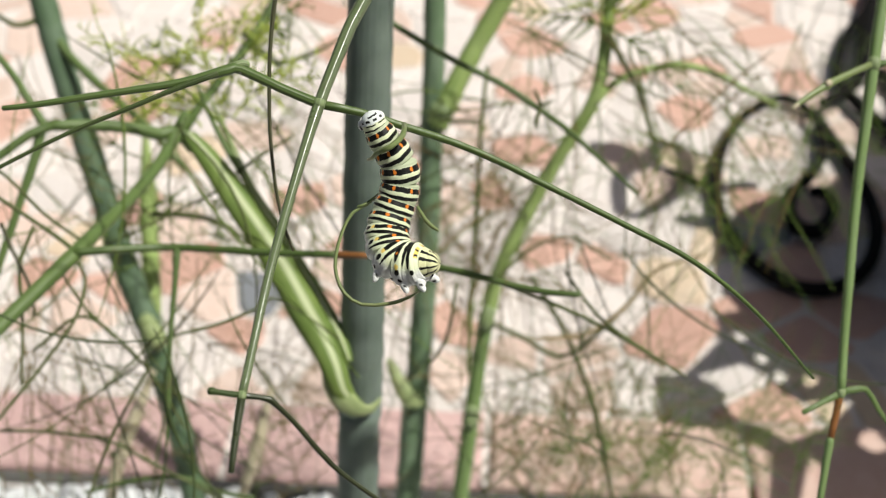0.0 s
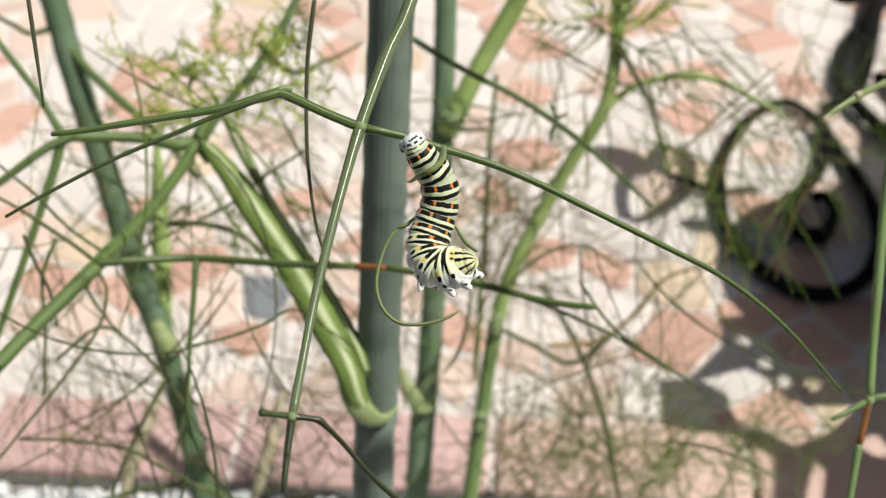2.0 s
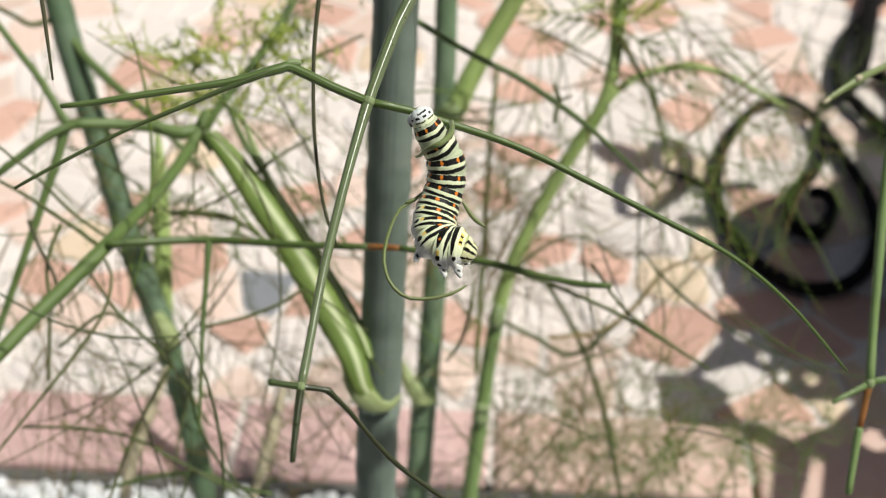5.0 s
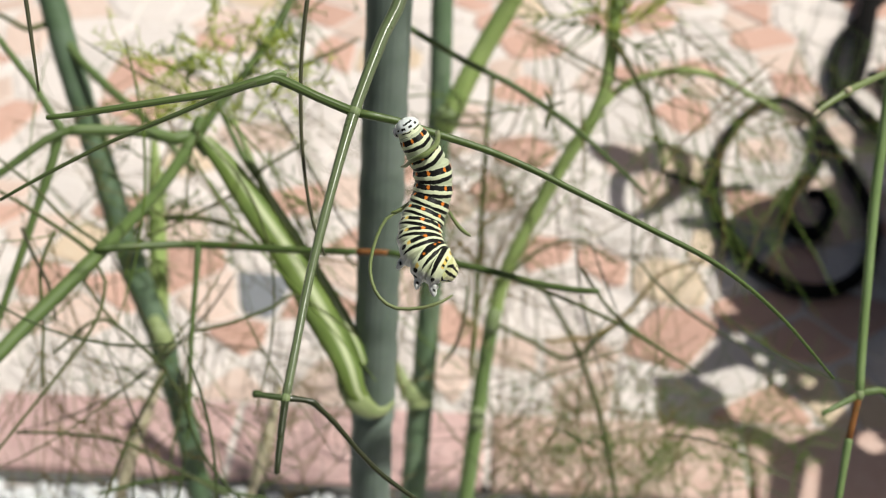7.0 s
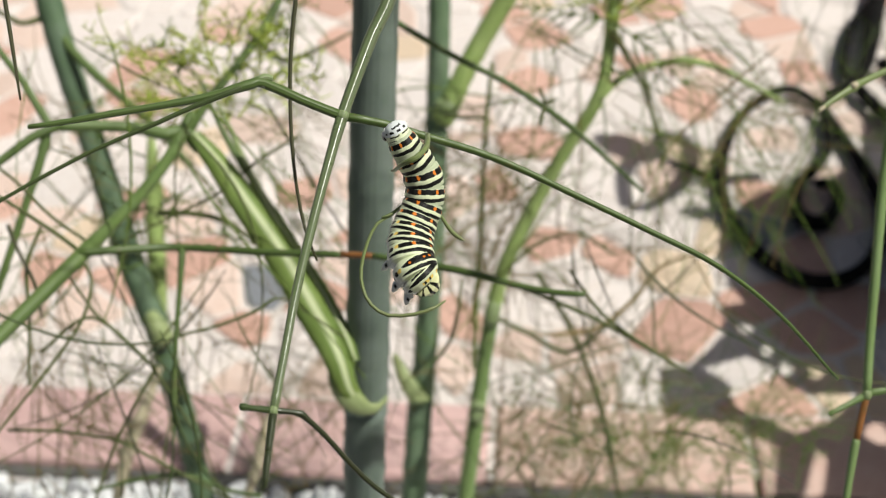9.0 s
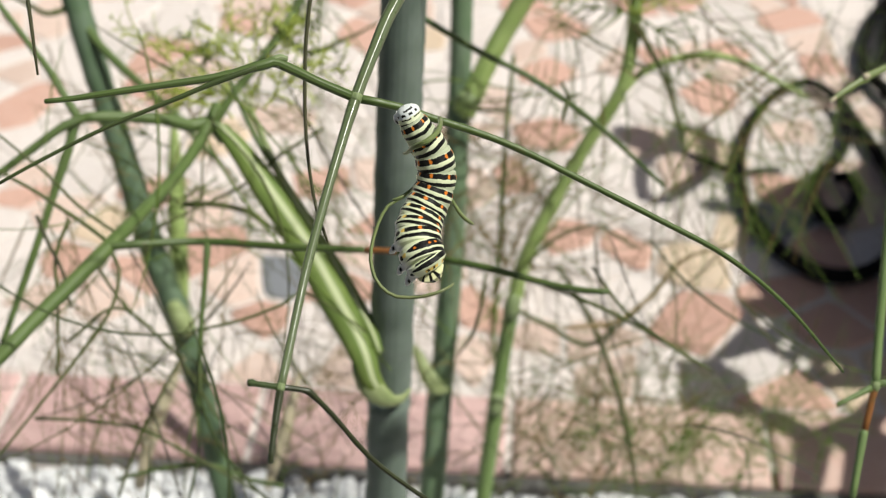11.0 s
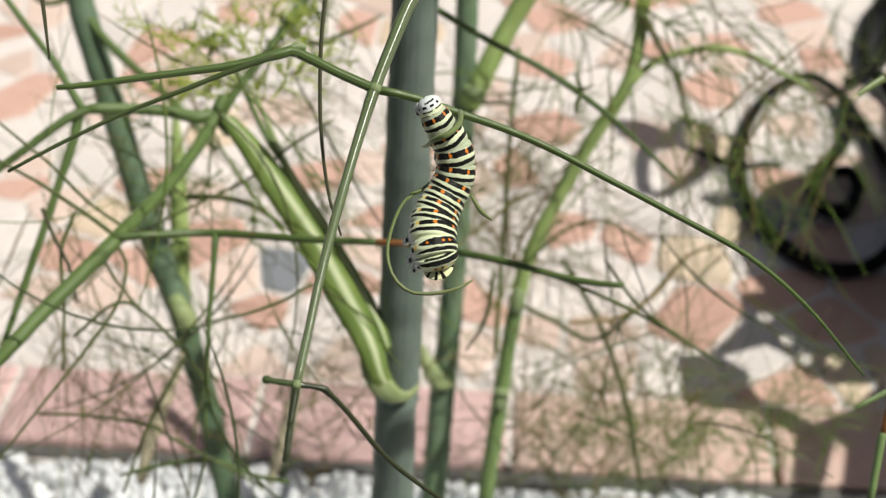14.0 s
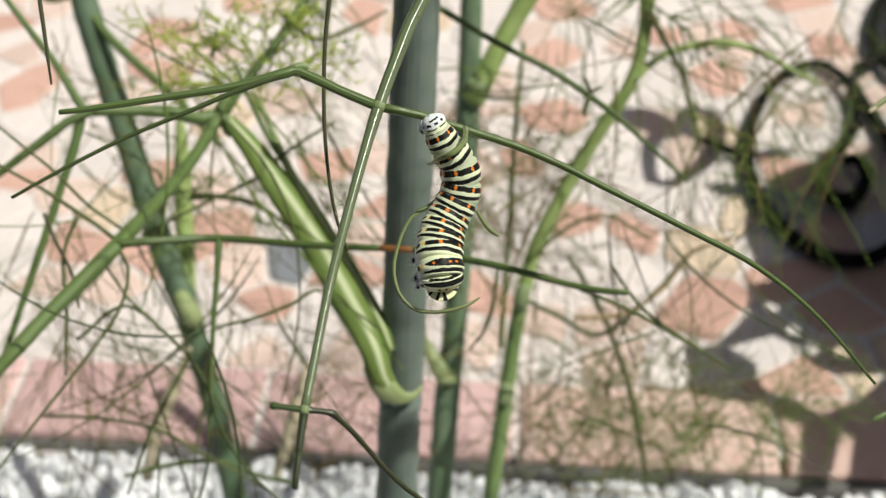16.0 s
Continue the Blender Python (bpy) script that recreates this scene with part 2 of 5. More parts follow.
def slab(name, corners, z0, z1, mat, parent=None, inset=0.0015, label="", lift=0.0):
    """A flat piece with a worn top edge, from its outline (counter-clockwise)."""
    c = np.mean(corners, axis=0)
    n = len(corners)
    ring = lambda d, z: [(*(p + (c - p) / max(np.linalg.norm(c - p), 1e-6) * d), z) for p in corners]
    verts = ring(0, z0) + ring(0, z1 - inset) + ring(inset * 0.5, z1 - inset * 0.4) + ring(inset * 1.6, z1)
    if lift:
        verts = [(x, y, z + (lift * (x - c[0]) if z > z0 else 0)) for x, y, z in verts]
    faces = []
    for r in range(3):
        for k in range(n):
            a, b = r * n + k, r * n + (k + 1) % n
            faces.append((a, b, b + n, a + n))
    faces.append(tuple(range(3 * n, 4 * n)))
    return mesh_object(name, verts, faces, mat, parent, label, smooth=False)


def grid_sheet(name, x0, x1, y0, y1, z, mat):
    ob = mesh_object(name, [(x0, y0, z), (x1, y0, z), (x1, y1, z), (x0, y1, z)], [(0, 1, 2, 3)], mat)
    return tagged(ob, kind="structure")


ground = tagged(grid_sheet("ground", -400, 400, -400, 400, -0.012, SOIL), "dark earth under the paving and gravel", "ground")
pavement = tagged(grid_sheet("pavement", -30, 30, 0.59, 40, 0.0, MORTAR), "sunlit crazy paving of cream and pink stone in pale mortar", "pavement")


def row_y(x):
    """The far edge of the pink paver row."""
    return 0.662 - 0.060 * (x - 0.03)


def clip(poly, p, n):
    out = []
    for i in range(len(poly)):
        a, b = poly[i], poly[(i + 1) % len(poly)]
        da, db = (a - p) @ n, (b - p) @ n
        if da <= 0:
            out.append(a)
        if da * db < 0:
            out.append(a + (b - a) * da / (da - db))
    return out


# seats of the stones, by their colour
STONE_SEATS = [
    ("cream", [(-0.332, 1.255), (-0.182, 1.289), (-0.154, 1.196), (-0.153, 1.112), (-0.118, 1.046), (-0.348, 1.015), (-0.416, 1.015), (-0.426, 1.171), (-0.271, 0.726), (-0.329, 0.720), (-0.197, 0.726), (-0.231, 0.761), (-0.117, 0.753), (-0.136, 0.712), (-0.281, 1.089), (-0.233, 0.966), (0.036, 1.196), (0.069, 1.094), (0.125, 1.196), (0.152, 1.289), (0.212, 1.234), (0.280, 1.254), (0.336, 1.170), (0.420, 1.332), (0.199, 1.083), (0.312, 1.083), (0.132, 1.066), (0.157, 0.965), (0.127, 0.910), (0.317, 0.993), (0.245, 0.932), (0.210, 0.883), (0.098, 0.919), (0.139, 0.781), (0.088, 0.781), (0.153, 0.685), (0.046, 0.692), (0.239, 0.711), (0.320, 1.332), (0.014, 1.004)]),
    ("cream", [(0.450, 1.303), (0.443, 1.221), (0.448, 1.122), (0.513, 1.261), (0.037, 0.843), (-0.036, 0.739), (-0.070, 1.159), (-0.190, 0.928), (0.169, 0.883), (0.320, 1.221), (0.005, 1.289), (0.075, 0.974), (0.111, 0.826), (0.045, 0.781)]),
    ("salmon", [(-0.146, 1.340), (-0.282, 0.816), (-0.237, 0.843), (-0.173, 0.753), (-0.138, 0.942), (0.103, 1.255), (0.297, 1.202), (0.370, 1.275), (0.392, 1.170), (0.260, 1.111), (0.089, 1.029), (0.052, 0.965), (0.139, 0.850), (0.185, 0.752), (0.094, 0.867), (0.252, 1.332), (0.066, 1.318), (0.262, 0.672), (-0.356, 0.828), (0.195, 1.318), (-0.293, 0.933), (0.020, 0.760), (0.344, 0.780), (0.303, 0.751), (0.315, 0.842), (-0.053, 1.004), (-0.081, 0.884), (0.277, 0.795)]),
    ("blush", [(-0.261, 1.333), (-0.428, 1.348), (-0.495, 1.290), (-0.376, 0.902), (-0.362, 0.775), (-0.198, 0.797), (-0.098, 0.699), (0.207, 0.974), (0.320, 1.034), (0.103, 0.728), (0.057, 0.732), (0.118, 0.692), (0.006, 0.712), (0.173, 1.170), (0.027, 1.089), (0.256, 1.183), (0.399, 1.122), (0.179, 1.014), (-0.161, 0.693), (-0.311, 0.782), (-0.251, 0.911), (-0.189, 1.056), (-0.075, 1.289), (-0.038, 0.827), (0.391, 1.221), (0.352, 1.318), (0.061, 1.196)]),
    ("buff", [(0.198, 0.834), (0.246, 1.004), (0.235, 0.875), (-0.333, 0.877), (0.095, 1.347), (0.296, 0.685)]),
    ("grey", [(-0.158, 0.804), (0.280, 0.892)]),
]


def paving():
    rng = random.Random(7)
    seeds, step = [], 0.054
    for j in range(18):
        for i in range(-13, 14):
            if rng.random() < 0.16:
                continue
            seeds.append(np.array((i * step + (j % 2) * step * 0.5 + rng.uniform(-0.5, 0.5) * step, 0.70 + j * step + rng.uniform(-0.5, 0.5) * step)))
    known = [(np.array(p), kind) for kind, seats in STONE_SEATS for p in seats]
    seeds = [(q, None) for q in seeds if min(np.linalg.norm(q - p) for p, _ in known) > 0.034] + known
    far_v, far_f = [], []
    for s, kind in seeds:
        gap = rng.uniform(0.0015, 0.0042)
        poly = [np.array(c) for c in ((s[0] - 0.12, s[1] - 0.12), (s[0] + 0.12, s[1] - 0.12), (s[0] + 0.12, s[1] + 0.12), (s[0] - 0.12, s[1] + 0.12))]
        for o, _ in seeds:
            d = o - s
            ln = np.linalg.norm(d)
            if 0 < ln < 0.2:
                poly = clip(poly, s + d * (0.5 - gap / ln), d / ln)
        n = np.array((-0.06, -1.0))
        poly = clip(poly, np.array((0.03, 0.667)), n / np.linalg.norm(n))
        if len(poly) < 3:
            continue
        area = 0.5 * abs(sum(poly[k][0] * poly[k - 1][1] - poly[k][1] * poly[k - 1][0] for k in range(len(poly))))
        if area < 0.0003:
            continue
        # chipped corners
        worn = []
        for k in range(len(poly)):
            a, b, c = poly[k - 1], poly[k], poly[(k + 1) % len(poly)]
            cut = rng.uniform(0.04, 0.14)
            worn += [b + (a - b) * cut, b + (c - b) * cut]
        pick = rng.random()
        kind = kind or ("cream" if pick < 0.5 else "salmon" if pick < 0.68 else "blush" if pick < 0.96 else "buff")
        if s[1] < 1.42 and abs(s[0]) < 0.30 + 0.24 * s[1]:
            slab("paving_stone", worn, -0.004, 0.0022 + rng.uniform(-0.0005, 0.001), STONES[kind], pavement, 0.002, lift=rng.uniform(-0.01, 0.01))
        else:
            b = len(far_v)
            far_v += [(*p, 0.002) for p in worn]
            far_f.append(tuple(range(b, b + len(worn))))
    tagged(mesh_object("paving_fragments", far_v, far_f, STONES["blush"], pavement, smooth=False), kind="stuff")


def paver_row():
    row = tagged(new("paver_row"), "row of pink rectangular brick pavers edging the crazy paving", "paving", kind="structure")
    d = np.array((1.0, -0.060))
    d /= np.linalg.norm(d)
    across = np.array((d[1], -d[0]))
    for i in range(-5, 6):
        o = np.array((-0.155 + 0.1925 * i, 0)) 
        o[1] = row_y(o[0])
        c = [o, o + d * 0.187, o + d * 0.187 + across * 0.077, o + across * 0.077]
        slab("paver", [c[3], c[2], c[1], c[0]], -0.006, 0.004 + 0.0006 * (i % 3), BRICK_WARM if i > 0 else BRICK, row, 0.003)
    return row


def edging():
    v, f, n = [], [], 60
    for k in range(n + 1):
        x = -0.8 + 1.6 * k / n
        y = row_y(x) - 0.0795
        w = 0.0006 * math.sin(k * 1.7)
        for dy, z in ((0.0, -0.01), (0.0, 0.003), (-0.002, 0.005 + w), (-0.008, 0.005 + w), (-0.010, 0.003), (-0.010, -0.01)):
            v.append((x, y + dy, z))
    for k in range(n):
        for j in range(5):
            a = k * 6 + j
            f.append((a, a + 6, a + 7, a + 1))
    tagged(mesh_object("edging", v, f, EDGING), "thin dark edging strip between pavers and gravel", "edging", kind="structure")


def gravel():
    """White chippings: finely cut ones beside the edging, coarser ones back round the plant's foot."""
    rng = random.Random(3)
    kinds = []
    for fine in (2, 1):
        base = bmesh.new()
        bmesh.ops.create_icosphere(base, subdivisions=fine, radius=1.0)
        kinds.append((np.array([v.co[:] for v in base.verts]), [tuple(v.index for v in fc.verts) for fc in base.faces]))
        base.free()
    verts, faces = [], []
    for layer in range(2):
        y = 0.02
        while y < 0.62:
            bv, bf = kinds[0 if y > 0.43 else 1]
            x = -0.50
            while x < 0.52:
                px, py = x + rng.uniform(-0.003, 0.003), y + rng.uniform(-0.003, 0.003)
                r = rng.uniform(0.0055, 0.0095)
                if py + 0.4 * r < row_y(px) - 0.089 and (layer == 0 or y > 0.43):
                    cut = np.array([[rng.gauss(0, 1) for _ in range(3)] for _ in range(7)])
                    cut /= np.linalg.norm(cut, axis=1)[:, None]
                    q = bv.copy()
                    for c in cut:
                        over = np.maximum(q @ c - rng.uniform(0.55, 0.8), 0)
                        q -= over[:, None] * c
                    q *= np.array((rng.uniform(0.9, 1.35), rng.uniform(0.75, 1.1), rng.uniform(0.6, 0.9))) * r
                    a = rng.uniform(0, 6.28)
                    rot = np.array(((math.cos(a), -math.sin(a), 0), (math.sin(a), math.cos(a), 0), (0, 0, 1)))
                    q = q @ rot.T + np.array((px, py, -0.006 + layer * 0.007 + rng.uniform(-0.002, 0.002)))
                    b = len(verts)
                    verts += [tuple(p) for p in q]
                    faces += [tuple(i + b for i in t) for t in bf]
                x += 0.0110
            y += 0.0104
    ob = mesh_object("gravel", verts, faces, GRAVEL, smooth=False)
    tagged(ob, "bright white marble gravel beside the paving", "gravel", kind="stuff")


# ---- iron ornament, added pot and stand for shade ----


def profile_pot(name, label, at_xy, rings, sides, mat):
    v, f = [], []
    for r, z in rings:
        for k in range(sides):
            a = 2 * math.pi * k / sides
            v.append((r * math.cos(a), r * math.sin(a), z))
    for i in range(len(rings) - 1):
        for k in range(sides):
            a, b = i * sides + k, i * sides + (k + 1) % sides
            f.append((a, b, b + sides, a + sides))
    ob = mesh_object(name, v, f, mat)
    ob.location = (*at_xy, 0.005)
    return tagged(ob, label, "plant pot")


def bar(name, parent, pts, home, sides=10, squash=None, label=""):
    v, f, lay = [], [], []
    line = smooth_line([(x - home[0], y - home[1], z, r) for x, y, z, r in pts], 0.006)
    tube(line, sides, v, f, lay, squash, (0, 0, 1) if squash else None)
    return mesh_object(name, v, f, IRON, parent, label)


def pierced_plate(parent, outline, holes, home):
    """A thin iron plate at the stand's height, with round holes, its outline cut to the shadow it casts."""
    poly, cell = np.array(outline), 0.0022
    bm = bmesh.new()
    seen = {}

    def corner(i, j):
        if (i, j) not in seen:
            seen[i, j] = bm.verts.new((x0 + i * cell - home[0], y0 + j * cell - home[1], 0.25))
        return seen[i, j]

    (x0, y0), (x1, y1) = poly.min(axis=0), poly.max(axis=0)
    for i in range(int((x1 - x0) / cell) + 1):
        for j in range(int((y1 - y0) / cell) + 1):
            x, y = x0 + (i + 0.5) * cell, y0 + (j + 0.5) * cell
            inside = False
            for (ax, ay), (bx, by) in zip(poly, np.roll(poly, 1, axis=0)):
                if (ay > y) != (by > y) and x < (bx - ax) * (y - ay) / (by - ay) + ax:
                    inside = not inside
            if inside and all(math.hypot(x - hx, y - hy) > r for hx, hy, r in holes):
                bm.faces.new((corner(i, j), corner(i + 1, j), corner(i + 1, j + 1), corner(i, j + 1)))
    raised = bmesh.ops.extrude_face_region(bm, geom=bm.faces[:])
    bmesh.ops.translate(bm, vec=(0, 0, 0.003), verts=[v for v in raised["geom"] if isinstance(v, bmesh.types.BMVert)])
    me = bpy.data.meshes.new("shade_plate")
    bm.to_mesh(me)
    bm.free()
    me.materials.append(IRON)
    new("shade_plate", me).parent = parent


def shadow_stand():
    """A black iron stand, unseen, added beside the pot to cast shadows: scrolls and pierced plates held up on legs."""
    home = (0.50, 0.66)
    stand = tagged(new("shadow_stand"), "unseen black iron stand with scrolls and pierced plates, added to cast shadows", "plant stand")
    stand.location = (*home, 0.0)
    bar("scroll", stand, [(0.330, 0.979, 0.25, 0.0090), (0.312, 0.944, 0.25, 0.0077), (0.306, 0.906, 0.25, 0.0063), (0.314, 0.884, 0.25, 0.0074), (0.335, 0.893, 0.25, 0.0063), (0.361, 0.920, 0.25, 0.0082), (0.376, 0.954, 0.25, 0.0083), (0.380, 0.992, 0.25, 0.0086), (0.368, 1.009, 0.25, 0.0081), (0.353, 1.000, 0.25, 0.0080), (0.348, 0.977, 0.25, 0.0079), (0.353, 0.963, 0.25, 0.0078), (0.371, 0.950, 0.25, 0.0078), (0.395, 0.932, 0.25, 0.0077), (0.440, 0.934, 0.25, 0.0077)], home)
    bar("shade_plate", stand, [(0.291, 1.006, 0.25, 0.0092), (0.304, 0.998, 0.25, 0.0172), (0.322, 0.982, 0.25, 0.0193), (0.342, 0.966, 0.25, 0.0112)], home, squash=0.35)
    bar("knob", stand, [(0.358, 0.877, 0.25, 0.0042), (0.371, 0.877, 0.25, 0.0106), (0.391, 0.870, 0.25, 0.0074)], home)
    # unseen plates, shaped after the shadows wanted on the paving
    for outline, holes in (
            ([(0.372, 0.745), (0.367, 0.708), (0.351, 0.689), (0.335, 0.673), (0.343, 0.668), (0.361, 0.675), (0.380, 0.682), (0.398, 0.669), (0.406, 0.646), (0.427, 0.639), (0.524, 0.643), (0.562, 0.759)], [(0.386, 0.715, 0.0063), (0.398, 0.688, 0.0063), (0.410, 0.668, 0.0063), (0.431, 0.663, 0.0066)]),
            ([(0.307, 0.668), (0.321, 0.668), (0.335, 0.673), (0.351, 0.660), (0.360, 0.649), (0.359, 0.625), (0.375, 0.616), (0.387, 0.602), (0.397, 0.596), (0.381, 0.583), (0.357, 0.606), (0.320, 0.611), (0.305, 0.617), (0.308, 0.642)], []),
            ([(0.384, 0.590), (0.406, 0.598), (0.434, 0.613), (0.461, 0.640), (0.529, 0.688), (0.486, 0.525), (0.401, 0.525), (0.416, 0.570), (0.409, 0.581), (0.386, 0.525), (0.367, 0.525)], [(0.460, 0.595, 0.0110)]),
            ([(0.504, 0.919), (0.532, 0.956), (0.552, 0.976), (0.568, 1.035), (0.595, 1.046), (0.662, 1.053), (0.577, 0.790), (0.471, 0.791)], [(0.550, 1.007, 0.0070)])):
        pierced_plate(stand, outline, holes, home)
    for x, y in ((0.47, 0.60), (0.60, 0.70), (0.47, 0.93)):
        bar("leg", stand, [(x, y, 0.0, 0.006), (x + 0.004, y, 0.1, 0.005), (x - 0.004, y, 0.2, 0.005), (x, y, 0.25, 0.005)], home)


def iron_scrolls():
    """Two wrought-iron scrolls that lie on the paving beside the added pot."""
    home = (0.333, 0.944)
    scroll = tagged(new("iron_scroll"), "black wrought-iron scroll with an inner curl lying on the paving", "garden ornament", "iron scrolls")
    scroll.location = (*home, 0.0)
    bar("ring", scroll, [(0.384, 1.085, 0.012, 0.0050), (0.364, 1.114, 0.012, 0.0050), (0.334, 1.103, 0.012, 0.0050), (0.300, 1.062, 0.012, 0.0055), (0.273, 1.002, 0.012, 0.0060), (0.259, 0.944, 0.012, 0.0065), (0.258, 0.890, 0.012, 0.0063), (0.268, 0.848, 0.012, 0.0068), (0.287, 0.816, 0.012, 0.0072), (0.312, 0.799, 0.012, 0.0072), (0.343, 0.804, 0.012, 0.0068), (0.372, 0.832, 0.012, 0.0064), (0.393, 0.877, 0.012, 0.0070), (0.401, 0.925, 0.012, 0.0065), (0.399, 0.977, 0.012, 0.0065), (0.393, 1.027, 0.012, 0.0060), (0.388, 1.073, 0.012, 0.0055)], home)
    bar("inner_curl", scroll, [(0.382, 1.080, 0.015, 0.0050), (0.382, 1.038, 0.015, 0.0050), (0.372, 0.997, 0.015, 0.0050), (0.351, 0.963, 0.015, 0.0065), (0.331, 0.940, 0.015, 0.0064), (0.320, 0.908, 0.015, 0.0063), (0.322, 0.882, 0.015, 0.0083), (0.337, 0.877, 0.015, 0.0083), (0.353, 0.895, 0.015, 0.0063), (0.363, 0.919, 0.015, 0.0067), (0.359, 0.940, 0.015, 0.0056), (0.348, 0.938, 0.015, 0.0060)], home)
    bar("cross_bar", scroll, [(0.261, 0.948, 0.012, 0.0040), (0.244, 0.958, 0.012, 0.0045), (0.230, 0.970, 0.012, 0.0040), (0.216, 0.974, 0.012, 0.0030)], home)
    home = (0.46, 1.15)
    scroll = tagged(new("iron_scroll"), "black wrought-iron scroll with a thick post on the paving", "garden ornament", "iron scrolls")
    scroll.location = (*home, 0.0)
    bar("ring", scroll, [(0.567, 1.390, 0.014, 0.0070), (0.518, 1.328, 0.014, 0.0065), (0.471, 1.264, 0.014, 0.0060), (0.440, 1.197, 0.014, 0.0055), (0.427, 1.141, 0.014, 0.0060), (0.434, 1.106, 0.014, 0.0070), (0.447, 1.056, 0.014, 0.0080), (0.461, 1.019, 0.014, 0.0090)], home)
    bar("post", scroll, [(0.567, 1.443, 0.020, 0.0120), (0.522, 1.346, 0.020, 0.0110), (0.494, 1.273, 0.020, 0.0110), (0.471, 1.206, 0.020, 0.0100), (0.446, 1.143, 0.020, 0.0080), (0.423, 1.114, 0.020, 0.0060), (0.393, 1.091, 0.020, 0.0050)], home)
    bar("inner_curl", scroll, [(0.469, 1.166, 0.014, 0.0070), (0.484, 1.154, 0.014, 0.0080), (0.488, 1.118, 0.014, 0.0090), (0.473, 1.078, 0.014, 0.0066)], home)


def ornaments():
    iron_scrolls()
    # pot out of view to the right, added for the broad shade
    profile_pot("shade_pot", "unseen large dark metal pot, added on the paving to cast shade", (0.507, 0.800),
                [(0.0, 0.0), (0.095, 0.0), (0.10, 0.004), (0.114, 0.222), (0.122, 0.224), (0.126, 0.25), (0.122, 0.252), (0.115, 0.25), (0.108, 0.20), (0.0, 0.19)], 64, IRON)
    shadow_stand()


# ---- fennel plant ----

plant = tagged(new("fennel_plant"), "tall green fennel plant with grey-green stems and thread-like leaves", "plant")
plant.location = BASE
PART_LABELS = {"main_stem": "thick waxy grey-green stem", "withered_length": "rust-brown withered length", "leaf_sheath": "pale yellow-green clasping sheath",
               "petiole": "grooved light green leaf base", "stalk_end": "darker cut end"}


def stalk(parent, name, mat, *pts):
    """A stalk through the given places: millimetres from the plant's foot, and the radius."""
    line = smooth_line([(x / 1000, y / 1000, z / 1000, r / 1000) for x, y, z, r in pts], 0.003)
    thick = line[:, 3].max()
    rng = random.Random(len(pts) * 7 + int(pts[0][0] * 10))
    if len(line) > 6:
        line[1:-1, 3] *= np.array([1 + 0.09 * noise.noise((i * 0.45, rng.random(), 3)) for i in range(len(line) - 2)])
    v, f, lay = [], [], []
    sides = 28 if thick > 0.005 else 16 if thick > 0.0008 else 10
    squash = {"petiole": 0.62, "leaf_sheath": 0.5, "leaflet": 0.6}.get(name)
    tube(line, sides, v, f, lay, squash, OUT if squash else None)
    return mesh_object(name, v, f, MATS[mat], parent, PART_LABELS.get(name, ""), lay=lay)


def frond(name, parent, base, heading, length, seed, mat, reach=0.5, count=9, thick=0.00045, curl=0.6, levels=2):
    """A feathery leaf: a rachis with side threads that fork again into fine threads."""
    rng = random.Random(seed)
    v, f, lay = [], [], []

    def thread(p, d, ln, r, level):
        steps = max(4, int(ln / 0.006))
        bend = Vector((rng.gauss(0, 1), rng.gauss(0, 1), rng.gauss(0, 1) - 0.3)) * curl
        pts, q, dd = [], Vector(p), Vector(d).normalized()
        for k in range(steps + 1):
            pts.append((*q, r * (1 - 0.6 * k / steps)))
            q = q + dd * (ln / steps)
            dd = (dd + bend * (0.9 / steps)).normalized()
        tube(np.array(pts), 5, v, f, lay, cap=False)
        if level == 0:
            return
        for k in range(count if level == levels else rng.randint(2, 4)):
            t = rng.uniform(0.15, 1.0)
            i = min(int(t * steps), steps - 1)
            at = Vector(pts[i][:3])
            run = (Vector(pts[i + 1][:3]) - at).normalized()
            away = run.orthogonal().normalized()
            away.rotate(Matrix.Rotation(rng.uniform(0, 6.28), 3, run))
            thread(at, run * rng.uniform(0.5, 1.3) + away, ln * reach * rng.uniform(0.55, 1.2) * (1.1 - 0.4 * t), r * 0.8, level - 1)

    thread(base, heading, length, thick, levels)
    return mesh_object(name, v, f, MATS[mat], parent, lay=lay)


def wisps(parent, seed, count, across, upward, depth, lean, length, kinds):
    """Long single leaf threads that hang and cross in a stretch of the plant."""
    rng = random.Random(seed)
    eye = Vector((0, 0, 0.68)) - BASE
    for _ in range(count):
        d = rng.uniform(*depth)
        p = eye + RIGHT * rng.uniform(*across) * d + UPV * rng.uniform(*upward) * d - OUT * d
        a = radians(rng.gauss(*lean))
        run = RIGHT * math.sin(a) + UPV * math.cos(a) + OUT * rng.uniform(-0.4, 0.4)
        bend = (RIGHT * rng.gauss(0, 0.7) + UPV * rng.gauss(-0.2, 0.6)) * 1.5
        twirl = Matrix.Rotation(rng.gauss(0, 0.16), 3, OUT)
        ln, pts = rng.uniform(*length), []
        r = rng.uniform(0.00028, 0.0006)
        for k in range(13):
            pts.append((*p, r * min(0.35 + 0.25 * k, 1.15 - 0.75 * k / 12)))
            p = p + run.normalized() * (ln / 12)
            run = run.normalized() + bend * (0.9 / 12)
            bend.rotate(twirl)
        v, f, lay = [], [], []
        tube(np.array(pts), 6, v, f, lay, cap=False)
        mesh_object("leaf_thread", v, f, MATS[rng.choice(kinds)], parent, lay=lay)


def sway_pose(pivot, right, up, turn):
    p = Vector(pivot)
    return Matrix.Translation(p + (RIGHT * right + UPV * up) / 1000) @ Matrix.Rotation(radians(turn), 4, OUT) @ Matrix.Translation(-p)


# ---- caterpillar ----
BENDS = []


